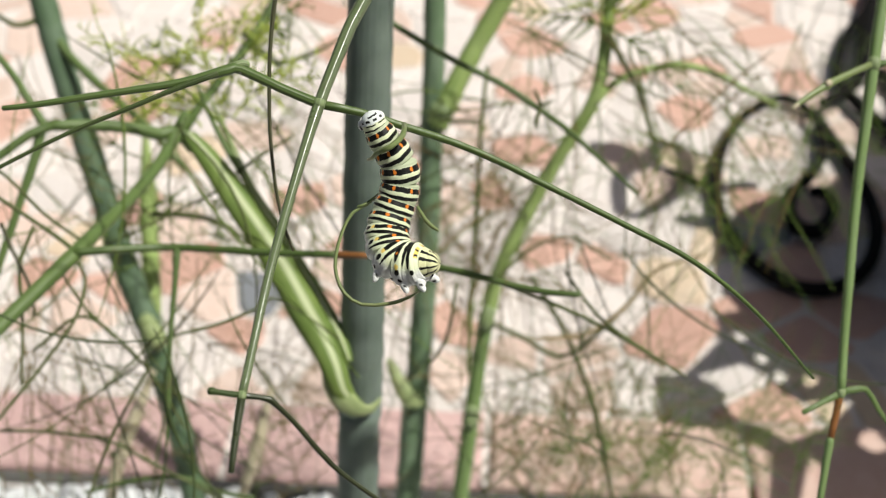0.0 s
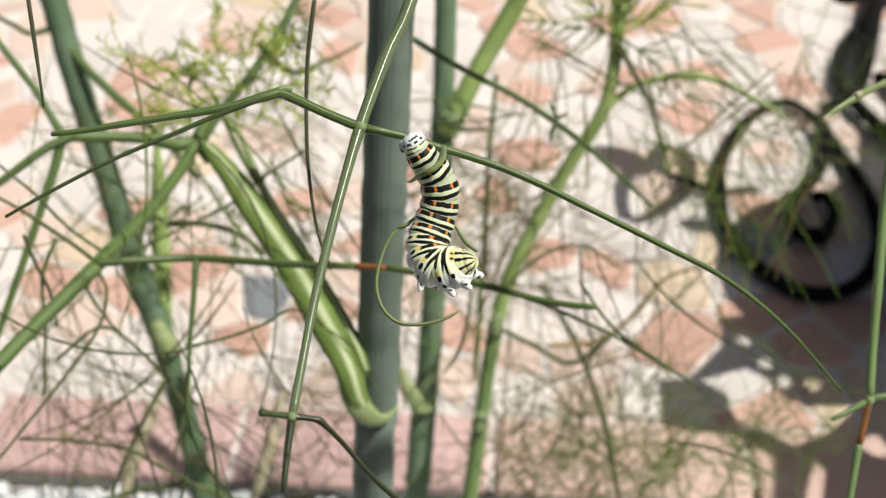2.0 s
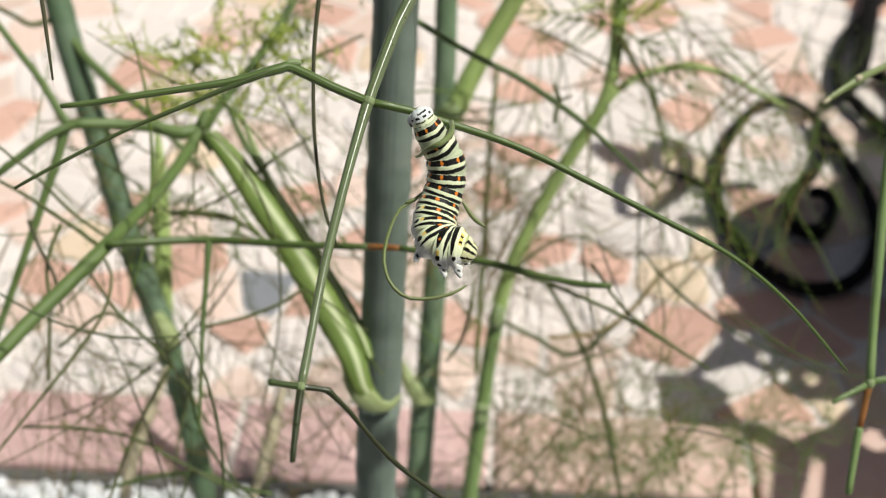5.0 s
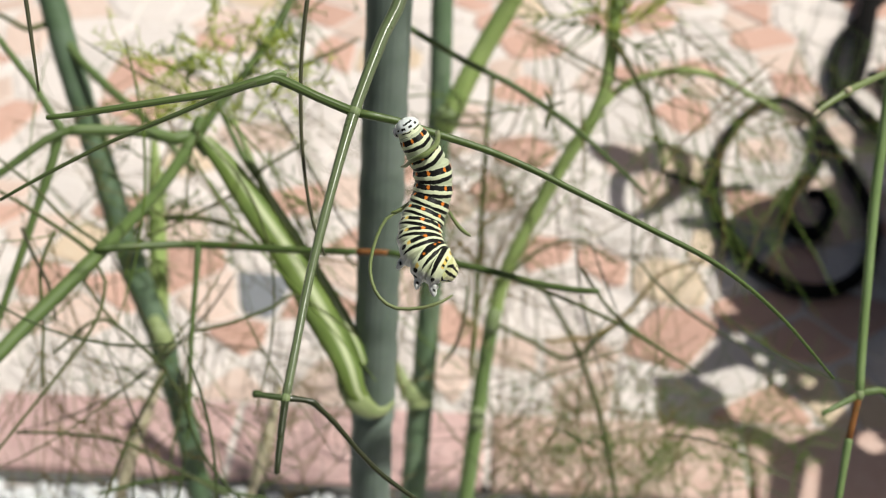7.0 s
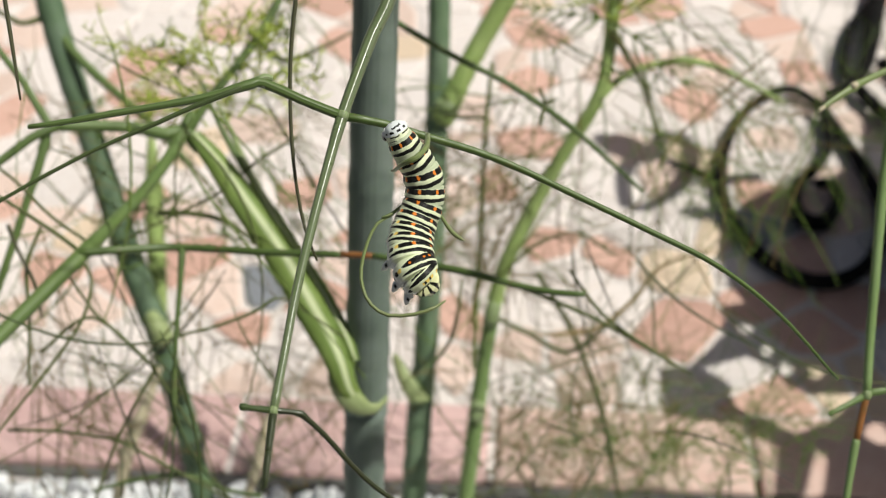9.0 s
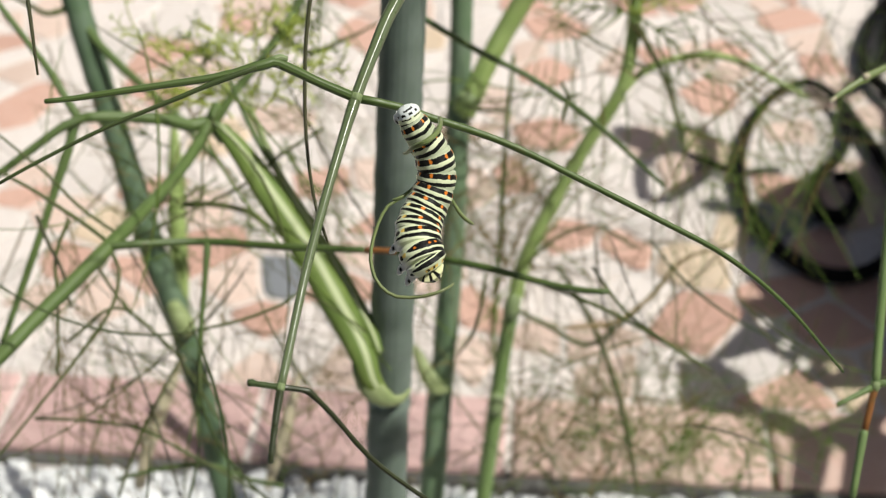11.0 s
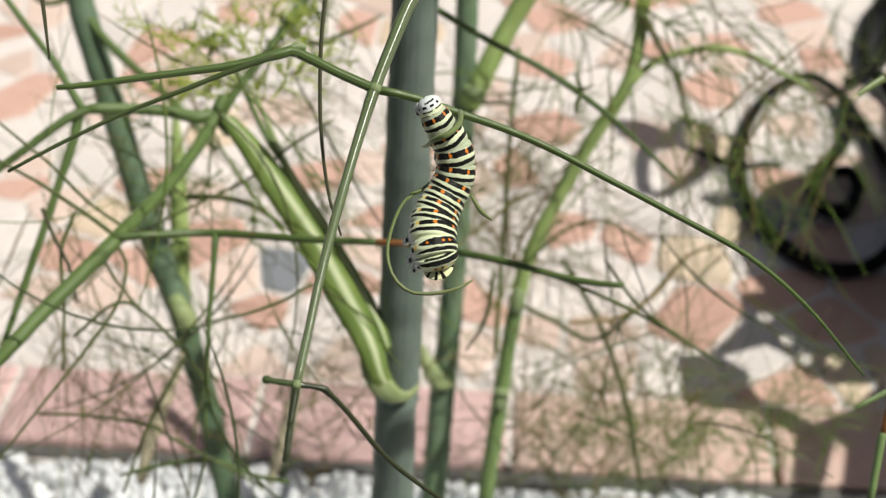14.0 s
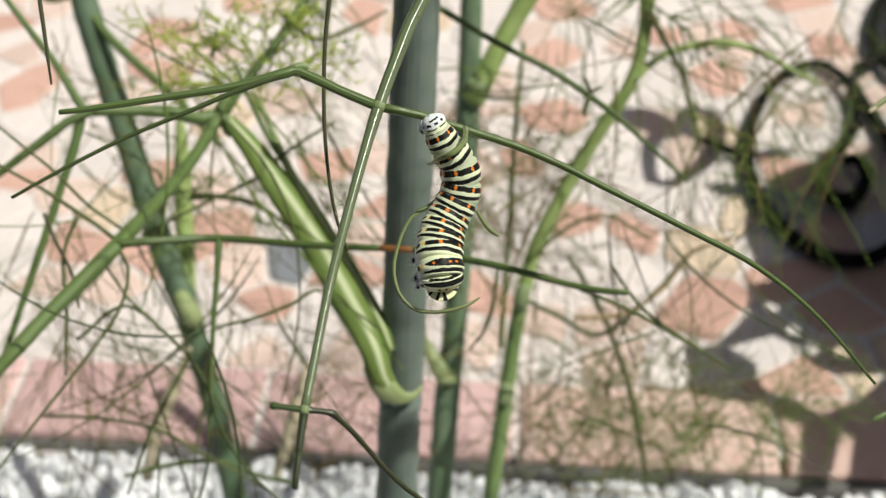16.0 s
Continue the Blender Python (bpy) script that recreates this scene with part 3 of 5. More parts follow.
def bend(seconds, twist, tuck, *line):
    """How the body hangs: front twist in degrees, tuck of the head in millimetres, and its line from tail to head, millimetres right and up of the stalk's joint."""
    BENDS.append((seconds, twist, line, tuck))


bend(0.0, -72, -1, (9.40, -1.50), (10.79, -4.49), (12.60, -7.37), (14.42, -10.26), (15.27, -13.24), (15.06, -16.45), (13.99, -19.65), (13.03, -22.85), (12.71, -25.52), (13.35, -28.19), (15.27, -30.11), (18.26, -30.43), (20.82, -30.11), (23.28, -30.33))
bend(1.0, -76, -1.5, (9.40, -1.50), (10.95, -4.44), (12.70, -7.07), (14.45, -9.69), (15.36, -12.86), (15.42, -15.51), (14.42, -18.72), (13.52, -21.40), (12.93, -24.07), (12.77, -26.51), (14.19, -28.61), (16.53, -28.78), (18.85, -27.67), (20.74, -26.57), (22.32, -26.00))
bend(2.0, -76, -1.5, (9.40, -1.50), (10.79, -4.23), (12.95, -7.17), (14.78, -9.90), (15.41, -12.62), (15.18, -15.34), (14.29, -18.05), (13.40, -20.76), (12.73, -23.47), (13.69, -26.41), (16.07, -27.62), (18.57, -26.99), (20.54, -25.91), (22.61, -25.38))
bend(3.0, -74, -1, (9.40, -1.50), (11.04, -4.52), (12.89, -7.21), (14.64, -9.90), (15.30, -12.60), (15.21, -15.30), (14.36, -18.33), (13.41, -21.14), (12.45, -23.74), (13.11, -26.33), (15.28, -27.73), (17.87, -27.39), (20.36, -26.72), (22.84, -26.92))
bend(4.0, -64, 0.5, (9.40, -1.50), (10.82, -4.22), (12.67, -7.26), (14.63, -10.20), (15.17, -13.14), (14.96, -16.18), (14.09, -19.12), (13.22, -21.95), (12.68, -24.67), (13.77, -27.06), (16.27, -27.93), (18.77, -27.93), (20.95, -28.58), (21.82, -29.45))
bend(6.5, -54, 1.5, (9.40, -1.50), (10.89, -4.35), (12.82, -7.41), (14.64, -10.48), (14.94, -13.42), (14.69, -16.14), (13.57, -18.85), (12.56, -21.78), (12.10, -24.28), (12.62, -26.79), (14.34, -28.66), (16.51, -29.34), (18.24, -30.33), (19.32, -31.43))
bend(7.5, -47, 2.4, (9.40, -1.50), (10.99, -4.23), (12.78, -7.29), (14.91, -10.24), (15.52, -12.95), (15.37, -15.66), (14.57, -18.35), (13.45, -21.05), (12.87, -23.74), (13.38, -26.46), (14.96, -29.19), (16.89, -30.84), (18.39, -31.94), (19.23, -33.36))
bend(8.5, -45, 2.8, (9.40, -1.50), (10.98, -3.99), (12.54, -7.24), (14.65, -10.28), (15.25, -13.19), (15.11, -15.88), (13.99, -18.55), (13.09, -21.22), (12.52, -23.90), (12.70, -26.59), (13.84, -29.29), (15.64, -31.14), (17.02, -32.56), (17.86, -33.86))
bend(9.2, -42, 3, (9.40, -1.50), (10.65, -4.19), (12.55, -7.11), (14.54, -10.34), (15.36, -13.35), (15.22, -16.56), (14.12, -19.23), (13.01, -21.89), (12.34, -24.24), (12.42, -27.02), (13.35, -29.60), (14.61, -31.55), (15.88, -32.85), (16.51, -34.25))
bend(11.5, -37, 3.2, (9.40, -1.50), (10.71, -4.19), (12.66, -7.09), (14.61, -10.10), (15.60, -13.00), (15.50, -15.92), (14.55, -18.94), (13.27, -21.64), (12.20, -24.34), (12.11, -27.03), (12.77, -29.51), (13.85, -31.66), (14.83, -33.60), (15.49, -35.32))
bend(12.5, -36, 3.5, (9.40, -1.50), (10.67, -4.15), (12.58, -7.33), (14.49, -10.30), (15.23, -13.16), (15.13, -16.12), (14.07, -18.99), (12.90, -21.64), (12.06, -24.29), (11.95, -26.94), (12.59, -29.59), (13.54, -31.71), (14.29, -33.83), (14.71, -35.52))
bend(13.5, -34, 3.8, (9.40, -1.50), (10.69, -4.14), (12.62, -7.09), (14.55, -10.25), (15.42, -13.10), (15.34, -15.85), (14.30, -18.40), (12.95, -21.16), (11.70, -23.72), (11.40, -26.37), (11.74, -29.01), (12.50, -31.44), (13.16, -33.76), (13.60, -35.45))
bend(14.5, -32, 4, (9.40, -1.50), (10.78, -4.11), (12.58, -7.03), (14.49, -10.06), (15.24, -12.98), (15.15, -15.71), (14.02, -18.44), (12.67, -21.17), (11.64, -23.69), (11.24, -26.42), (11.36, -28.93), (11.80, -31.34), (12.23, -33.75), (12.56, -35.53))
bend(15.2, -32, 4, (9.40, -1.50), (10.56, -4.12), (12.34, -6.74), (14.13, -9.67), (14.97, -12.61), (14.87, -15.44), (13.72, -18.27), (12.36, -21.00), (11.31, -23.51), (10.79, -26.14), (10.90, -28.55), (11.21, -31.17), (11.53, -33.58), (11.64, -35.26))
bend(16.0, -32, 4, (9.40, -1.50), (10.77, -4.32), (12.55, -7.25), (14.55, -10.06), (15.39, -12.89), (15.19, -15.82), (13.94, -18.75), (12.59, -21.37), (11.65, -23.98), (11.34, -26.60), (11.56, -29.21), (11.88, -31.72), (12.09, -34.23), (12.20, -36.01))
# centre of each segment along the body, and its radius, in millimetres
SEGMENTS = [(2.2, 2.15), (5.2, 2.9), (9.2, 3.4), (13.4, 3.75), (17.2, 3.75), (20.4, 3.85), (23.5, 4.05), (26.2, 4.3), (28.6, 4.45), (31.2, 4.5), (34.5, 4.4), (36.9, 4.1), (39.2, 2.2)]
LENGTH = 41.2
CREAM, PALE, FOLD, WHITE, BLACK, ORANGE, YELLOW = (0.71, 0.76, 0.51), (0.62, 0.67, 0.46), (0.45, 0.50, 0.34), (0.74, 0.75, 0.72), (0.007, 0.007, 0.006), (0.66, 0.19, 0.02), (0.78, 0.58, 0.14)


def paint(i, z, deg):
    """Colour of segment i at z (-1 tail side to 1 head side) and degrees from the middle of the back."""
    a = abs(deg)
    z = z + 0.07 * noise.noise((deg * 0.05, i * 3.1, 0.5))
    a = a + 2.5 * noise.noise((deg * 0.08, z * 4, i * 1.7))
    last = len(SEGMENTS) - 1
    flank = 84 if i >= 7 else 98
    t = min(1.0, max(0.0, (a - flank) / 22))
    back = FOLD if i < 7 and (z > 0.72 or z < -0.76) else CREAM if -0.16 < z < 0.42 or i >= 7 else PALE
    base = tuple(c * (1 - t) + w * t for c, w in zip(back, WHITE))
    if i == 0:
        base = (0.72, 0.76, 0.74) if z < 0.12 else CREAM
        if abs(z + 0.62) < 0.08 and a < 34 or abs(z + 0.2) < 0.13 and (a < 11 or 30 < a < 52) or abs(z + 0.2) < 0.1 and 70 < a < 90:
            return BLACK
        if abs(z - 0.25) < 0.07 and 8 < a < 60:
            return BLACK
        if abs(z - 0.75) < 0.10 and a < 85:
            return BLACK
        return base
    if i == last:
        if a < 6 and z > -0.3 or 22 < a < 36 or 54 < a < 68 or 92 < a < 104 or 128 < a < 140:
            return BLACK
        return (0.72, 0.72, 0.42)
    if i == last - 1:
        if 0.36 < z < 0.85 and 10 < a < 56:
            return BLACK if z > 0.4 and (20 < a < 28 or 42 < a < 50) else YELLOW
        if abs(z + 0.45) < 0.42 * (1 - (a / 92) ** 4) and a < 92 or abs(z + 1.16) < 0.13 and a < 74:
            return BLACK
        if ((a - 96) / 7) ** 2 + (z / 0.3) ** 2 < 1:
            return BLACK
        return base
    if i == last - 2:
        for spot in (9, 50):
            if ((a - spot) / 4.0) ** 2 + ((z + 0.42) / 0.17) ** 2 < 1:
                return ORANGE
        if abs(z + 0.42) < 0.5 * (1 - (a / 76) ** 4) and a < 76:
            return BLACK
        if abs(z - 0.6) < 0.25 * (1 - (a / 90) ** 4) and a < 90:
            return BLACK
        if ((a - 84) / 7) ** 2 + ((z + 0.2) / 0.3) ** 2 < 1:
            return YELLOW
        if ((a - 98) / 8) ** 2 + ((z + 0.15) / 0.34) ** 2 < 1 or ((a - 122) / 7) ** 2 + (z / 0.3) ** 2 < 1:
            return BLACK
        return base
    # broken band of black with orange spots, then a plain black band
    for spot, size in ((27, 5.0), (72, 5.6)):
        if ((a - spot) / size) ** 2 + ((z + 0.44) / (0.25 if i < 7 else 0.29)) ** 2 < 1:
            return (ORANGE if spot < 50 or i < 7 else YELLOW) if i < 10 else YELLOW
    wide = 0.29 if i < 7 else 0.31
    if abs(z + 0.42) < wide and a < 68:
        if 22 < a < 32 and abs(z + 0.42) > wide * 0.86:
            return base
        return BLACK
    if ((a - 90) / 10) ** 2 + ((z + 0.4) / 0.32) ** 2 < 1 or i >= 7 and ((a - 122) / 7) ** 2 + ((z + 0.2) / 0.3) ** 2 < 1:
        return BLACK
    edge = (0.215 if i < 7 else 0.25) * (1 - (a / 106) ** 4)
    if a < 106 and abs(z - 0.52 + 0.0016 * a) < edge:
        return BLACK
    return base


def segment(i, parent):
    s, r = SEGMENTS[i]
    before = SEGMENTS[i - 1][0] if i else s - 4.2
    after = SEGMENTS[i + 1][0] if i + 1 < len(SEGMENTS) else s + 3.6
    h = 0.5 * (after - before) / 2
    rb = SEGMENTS[i - 1][1] if i else 1.4
    ra = SEGMENTS[i + 1][1] if i + 1 < len(SEGMENTS) else 1.6
    last = len(SEGMENTS) - 1
    # how far the skin runs on under the neighbours, towards the tail and towards the head
    lap_tail = 1.45 if i < 8 else 1.2 if i == last else 1.6 if i == last - 1 else 2.0
    lap_head = 1.45 if i < 7 else 1.15 if i >= last - 2 else 1.9
    nz, na = 60, 180
    v, f, skin = [], [], []
    for j in range(nz + 1):
        z = -lap_tail + (lap_tail + lap_head) * j / nz
        zz = max(-lap_tail if i else -1.0, min(z, lap_head if i < last else 1.0))
        over = lap_head if zz > 0 else lap_tail
        edge = abs(zz)
        mean = r * (1 - min(edge, 1.3) * 0.5) + (ra if zz > 0 else rb) * min(edge, 1.3) * 0.5
        rad = mean * (1.0 + 0.03 * math.cos(zz * math.pi) - 0.005)
        rad *= 1 - 0.018 * math.exp(-((zz - 0.42) / 0.09) ** 2)
        if edge > 1:
            u = (edge - 1) / (over - 1)
            rad *= 1 - 0.10 * min(1.0, u * 4) - 0.45 * u ** 1.9
        if i == 0 and zz < 0:
            rad = r * math.sqrt(max(0.0, 1 - min(1.0, -zz) ** 2.3)) * 0.98 + 0.02
        if i == last and zz > -0.2:
            rad = r * math.sqrt(max(0.0, 1 - min(1.0, (zz + 0.2) / 1.2) ** 2.4)) + 0.02
        for k in range(na):
            a = -180 + 360 * k / na
            c, sn = math.cos(radians(a)), math.sin(radians(a))
            q = rad * (1 - 0.10 * max(0.0, -c) ** 2 + 0.012 * noise.noise((c * 3, sn * 3, zz * 2 + i * 5)))
            v.append((q * c / 1000, q * sn / 1000, zz * h / 1000))
            skin.append((*paint(i, zz, a), 1.0))
    for j in range(nz):
        for k in range(na):
            a, b = j * na + k, j * na + (k + 1) % na
            f.append((a, b, b + na, a + na))
    ob = mesh_object("head" if i == last else "tail_segment" if i == 0 else "body_segment", v, f, SKIN, parent, skin=skin)
    if i in (0, 3, 4, 5, 6):
        for side in (-1, 1):
            leg("proleg", ob, side, r, 46 if i else 55, 1.25, 1.3, 0.8)
    if i in (last - 3, last - 2, last - 1):
        for side in (-1, 1):
            leg("leg", ob, side, r, 38, 1.3, 2.3, 0.42, 1.3)
    return ob


def leg(name, parent, side, r, spread, wide, long, tip, ahead=0.35):
    v, f, skin = [], [], []
    d = Vector((-math.cos(radians(spread)), side * math.sin(radians(spread)), 0))
    rows, sides = 9, 12
    x, y = d.orthogonal().normalized(), None
    y = d.cross(x)
    for j in range(rows + 1):
        t = j / rows
        p = d * (r * 0.8 + long * t) + Vector((0, 0, ahead * t))
        q = (wide * (1 - t) + tip * t) * (1 + 0.12 * math.sin(t * 12)) * (1 if j < rows else 0.4)
        for k in range(sides):
            a = 2 * math.pi * k / sides
            v.append(tuple((p + x * q * math.cos(a) + y * q * math.sin(a)) / 1000))
            skin.append((*(BLACK if 0.40 < t < 0.62 and k % 6 < 2 else WHITE), 1.0))
    for j in range(rows):
        for k in range(sides):
            a, b = j * sides + k, j * sides + (k + 1) % sides
            f.append((a, b, b + sides, a + sides))
    f.append(tuple(range(rows * sides, (rows + 1) * sides)))
    mesh_object(name, v, f, SKIN, parent, skin=skin)


def body_line(pts):
    """Evenly measured line through the given points, from tail to head."""
    fine = smooth_line([(x, y, 0, 1) for x, y in pts], 0.4)[:, :2]
    run = np.r_[0, np.cumsum(np.linalg.norm(np.diff(fine, axis=0), axis=1))]
    return fine, run


def segment_pose(key, i):
    twist, pts = key[1], key[2]
    fine, run = body_line(pts)
    tuck = key[3]

    def place(q):
        q = min(1.0, max(0.0, q))
        x, y = (np.interp(q * run[-1], run, fine[:, j]) for j in (0, 1))
        end = max(0.0, (q - 0.80) / 0.20)
        return RIGHT * x + UPV * (y + 0.35 * max(0.0, tuck) * end ** 4) + OUT * (3.8 - 5.6 * math.sin(min(1.0, q * 1.03) * math.pi) ** 1.3 - tuck * end ** 2 - 0.6 * max(0.0, tuck) * end ** 5)

    s = SEGMENTS[i][0] / LENGTH
    front = min(1.0, max(0.0, (s - 0.50) / 0.34))
    front = front * front * (3 - 2 * front)
    run_dir = (place(s + 0.03) - place(s - 0.03)).normalized()
    back = (OUT - run_dir * OUT.dot(run_dir)).normalized()
    side = run_dir.cross(back)
    w = radians(-13 + (twist + 7) * front)
    dorsal = back * math.cos(w) + side * math.sin(w)
    m = Matrix((dorsal, run_dir.cross(dorsal), run_dir)).transposed().to_4x4()
    return Matrix.Translation(place(s) / 1000) @ m


# ---- build ----
edging()
gravel()
ornaments()
leaf_stalk = stalk(plant, "stalk", "twig_waxy", (35.0, -46.6, 575.4, 1.38), (32.5, -52.6, 571.0, 1.37), (30.1, -57.3, 568.2, 1.31), (27.1, -65.8, 563.8, 1.19), (24.6, -73.9, 560.0, 1.17), (22.4, -82.3, 555.7, 0.97), (19.8, -94.2, 550.3, 0.90), (17.6, -107.9, 545.7, 0.82), (15.9, -119.6, 540.4, 0.76), (14.8, -128.5, 537.2, 0.74))
# green end coloured dark for the shade on it; the tip is dark
stalk(leaf_stalk, "stalk_end", "twig_withered_shaded", (14.8, -128.5, 537.2, 0.74), (14.4, -132.8, 535.0, 0.65), (14.27, -134.7, 534.0, 0.60))
stalk(leaf_stalk, "withered_tip", "twig_withered_shaded", (14.27, -134.7, 534.0, 0.60), (14.1, -137.0, 532.8, 0.56), (13.9, -139.7, 531.0, 0.50))
stalk(leaf_stalk, "twig_joint", "pale_joint", (24.85, -73.6, 560.6, 1.15), (24.7, -74.1, 560.2, 1.24), (24.5, -74.5, 559.8, 1.12))
stalk(leaf_stalk, "twig_joint", "pale_joint", (14.9, -128.1, 537.5, 0.74), (14.8, -128.6, 537.3, 0.80), (14.75, -129.1, 537.0, 0.72))
stalk(leaf_stalk, "side_twig", "twig", (24.6, -73.9, 560.0, 0.90), (32.5, -73.2, 557.6, 0.81), (38.9, -72.8, 554.9, 0.78), (49.8, -72.4, 550.5, 0.74), (58.7, -73.0, 546.5, 0.70), (67.7, -74.1, 541.9, 0.66), (85.1, -76.1, 532.8, 0.62), (99.6, -77.5, 524.5, 0.58), (113.8, -79.4, 512.4, 0.45), (127.8, -82.7, 496.7, 0.30))
stalk(leaf_stalk, "side_twig", "twig", (24.6, -73.9, 560.0, 0.99), (20.5, -73.7, 561.9, 0.94), (16.9, -73.6, 563.7, 0.93), (10.5, -74.2, 567.7, 0.97), (8.6, -75.2, 568.1, 1.00), (5.1, -76.6, 567.8, 0.87), (-0.9, -78.5, 567.1, 0.74), (-16.5, -82.6, 566.7, 0.64), (-25.3, -84.3, 566.1, 0.55), (-30.5, -85.6, 566.2, 0.46))
stalk(leaf_stalk, "side_twig", "twig_dark", (6.7, -76.5, 568.1, 0.62), (-1.7, -80.2, 566.5, 0.51), (-7.6, -82.7, 565.0, 0.46), (-19.2, -87.4, 562.1, 0.40), (-30.6, -92.8, 558.5, 0.35), (-38.2, -96.4, 555.6, 0.30))
stalk(leaf_stalk, "leaf_scar", "pale_joint", (12.0, -73.4, 568.0, 0.63), (10.8, -73.6, 568.5, 0.78), (9.2, -74.4, 568.3, 0.68))
# both shoots are green; their darker colours hold the shade on them
stalk(leaf_stalk, "side_shoot", "twig_dark", (14.8, -128.5, 537.2, 0.60), (12.3, -129.0, 538.2, 0.53), (10.9, -129.3, 538.8, 0.53), (10.3, -129.4, 539.1, 0.68), (9.7, -129.6, 539.3, 0.60))
stalk(leaf_stalk, "side_shoot", "twig_withered_shaded", (14.8, -128.5, 537.2, 0.57), (16.9, -127.9, 536.3, 0.50), (18.5, -127.5, 535.5, 0.52), (19.3, -127.4, 535.0, 0.66), (20.2, -127.5, 533.8, 0.52), (22.8, -127.7, 530.1, 0.47), (29.0, -128.9, 520.5, 0.48), (36.1, -129.0, 512.2, 0.44), (49.7, -128.1, 497.1, 0.37))
stalk(leaf_stalk, "leaf_thread", "thread_dark", (13.3, -35.1, 567.4, 0.48), (12.1, -40.9, 559.9, 0.48), (11.5, -46.8, 552.5, 0.42), (11.6, -54.8, 542.2, 0.42), (12.6, -61.4, 533.7, 0.36), (14.2, -66.5, 527.2, 0.36), (16.5, -70.5, 522.1, 0.24))
stalk(leaf_stalk, "leaf_thread", "thread_dark", (-35.8, -67.1, 584.9, 0.41), (-34.9, -70.9, 580.0, 0.41), (-33.9, -75.3, 574.4, 0.36), (-32.9, -80.0, 568.4, 0.20))
stalk(leaf_stalk, "leaf_thread", "leaf_pale", (40.7, -75.4, 556.4, 0.48), (40.6, -82.6, 558.6, 0.52), (38.6, -86.8, 558.9, 0.56), (36.0, -85.4, 556.6, 0.47), (34.6, -82.0, 553.0, 0.36), (33.7, -79.6, 551.2, 0.2))
stalk(leaf_stalk, "leaf_thread", "leaf_pale", (35.8, -80.2, 543.8, 0.28), (33.4, -82.3, 542.7, 0.33), (30.7, -84.1, 542.0, 0.32), (28.8, -87.1, 539.8, 0.32), (27.6, -90.9, 536.6, 0.36), (27.9, -94.0, 534.3, 0.36), (29.5, -96.7, 532.4, 0.36), (32.7, -98.0, 530.8, 0.36), (37.8, -97.9, 530.9, 0.36), (41.4, -97.2, 531.8, 0.32), (43.5, -94.9, 531.5, 0.18))
stalk(leaf_stalk, "leaf_thread", "leaf_pale", (35.8, -80.2, 543.8, 0.27), (33.5, -82.6, 543.2, 0.33), (31.6, -83.4, 542.9, 0.22))
stalk(leaf_stalk, "leaf_thread", "leaf_pale", (43.0, -81.0, 541.2, 0.30), (44.5, -83.3, 539.9, 0.40), (45.8, -84.1, 538.8, 0.42), (47.2, -84.7, 538.1, 0.22))

leaf_branch = stalk(plant, "branch", "twig", (-68.9, 30.7, 442.1, 1.41), (-57.2, 33.6, 441.0, 1.35), (-38.2, 39.6, 437.2, 1.29), (-8.1, 30.7, 442.1, 1.18), (15.0, 24.8, 445.9, 1.08))
stalk(leaf_branch, "withered_length", "rust", (15.0, 24.8, 445.9, 1.08), (20.2, 23.1, 447.0, 0.99), (25.1, 21.4, 448.1, 0.99))
stalk(leaf_branch, "branch", "twig", (25.1, 21.4, 448.1, 0.99), (37.0, 17.1, 449.1, 1.06), (52.4, 10.0, 451.3, 1.11), (70.6, 3.3, 450.8, 0.95), (81.1, -0.2, 451.3, 0.94), (87.7, -1.9, 452.3, 0.87))
stalk(leaf_branch, "side_twig", "twig", (-38.2, 39.6, 437.2, 1.28), (-38.3, 33.3, 432.4, 1.00), (-38.6, 28.0, 427.3, 0.91), (-39.1, 19.8, 420.1, 0.81), (-39.2, 11.7, 412.9, 0.72), (-39.1, 1.9, 403.7, 0.63), (-39.2, -7.7, 394.6, 0.36))
stalk(leaf_branch, "side_twig", "thread", (88.1, 38.7, 428.0, 0.46), (100.5, 37.1, 409.7, 0.57), (117.4, 37.5, 393.9, 0.58), (134.0, 38.9, 379.6, 0.50))
stalk(leaf_branch, "side_twig", "thread", (65.8, 36.5, 425.1, 0.65), (81.1, 36.8, 417.5, 0.66), (100.5, 35.4, 407.5, 0.67), (119.4, 36.5, 392.7, 0.58), (134.0, 38.9, 379.6, 0.50))
stalk(leaf_branch, "leaf_thread", "thread", (-39.1, 18.2, 417.9, 0.45), (-25.1, 20.3, 420.6, 0.54), (-12.5, 23.4, 424.6, 0.54), (-7.0, 25.6, 427.5, 0.45), (-1.0, 31.3, 418.5, 0.37), (13.0, 32.5, 403.7, 0.38))

long_twig = stalk(plant, "twig_axis", "twig", (19.3, 121.0, 484.6, 0.90), (31.1, 118.2, 476.1, 1.11), (51.2, 113.4, 465.2, 1.11), (67.5, 110.2, 457.8, 1.12), (81.9, 106.3, 449.5, 1.12), (94.6, 104.0, 440.1, 1.03), (105.4, 101.6, 430.6, 0.83), (121.1, 99.0, 415.9, 0.63))
stalk(long_twig, "thorn_leaf", "thread", (80.7, 108.6, 455.7, 0.41), (82.2, 106.8, 453.4, 0.61), (83.5, 105.7, 450.4, 0.71))
stalk(long_twig, "thorn_leaf", "thread", (83.5, 105.7, 450.4, 0.61), (85.5, 106.4, 451.3, 0.51), (87.9, 106.9, 452.0, 0.31))
stalk(long_twig, "thorn_leaf", "thread", (83.5, 105.4, 450.0, 0.61), (81.8, 102.9, 446.8, 0.82), (81.4, 100.7, 443.9, 0.51))

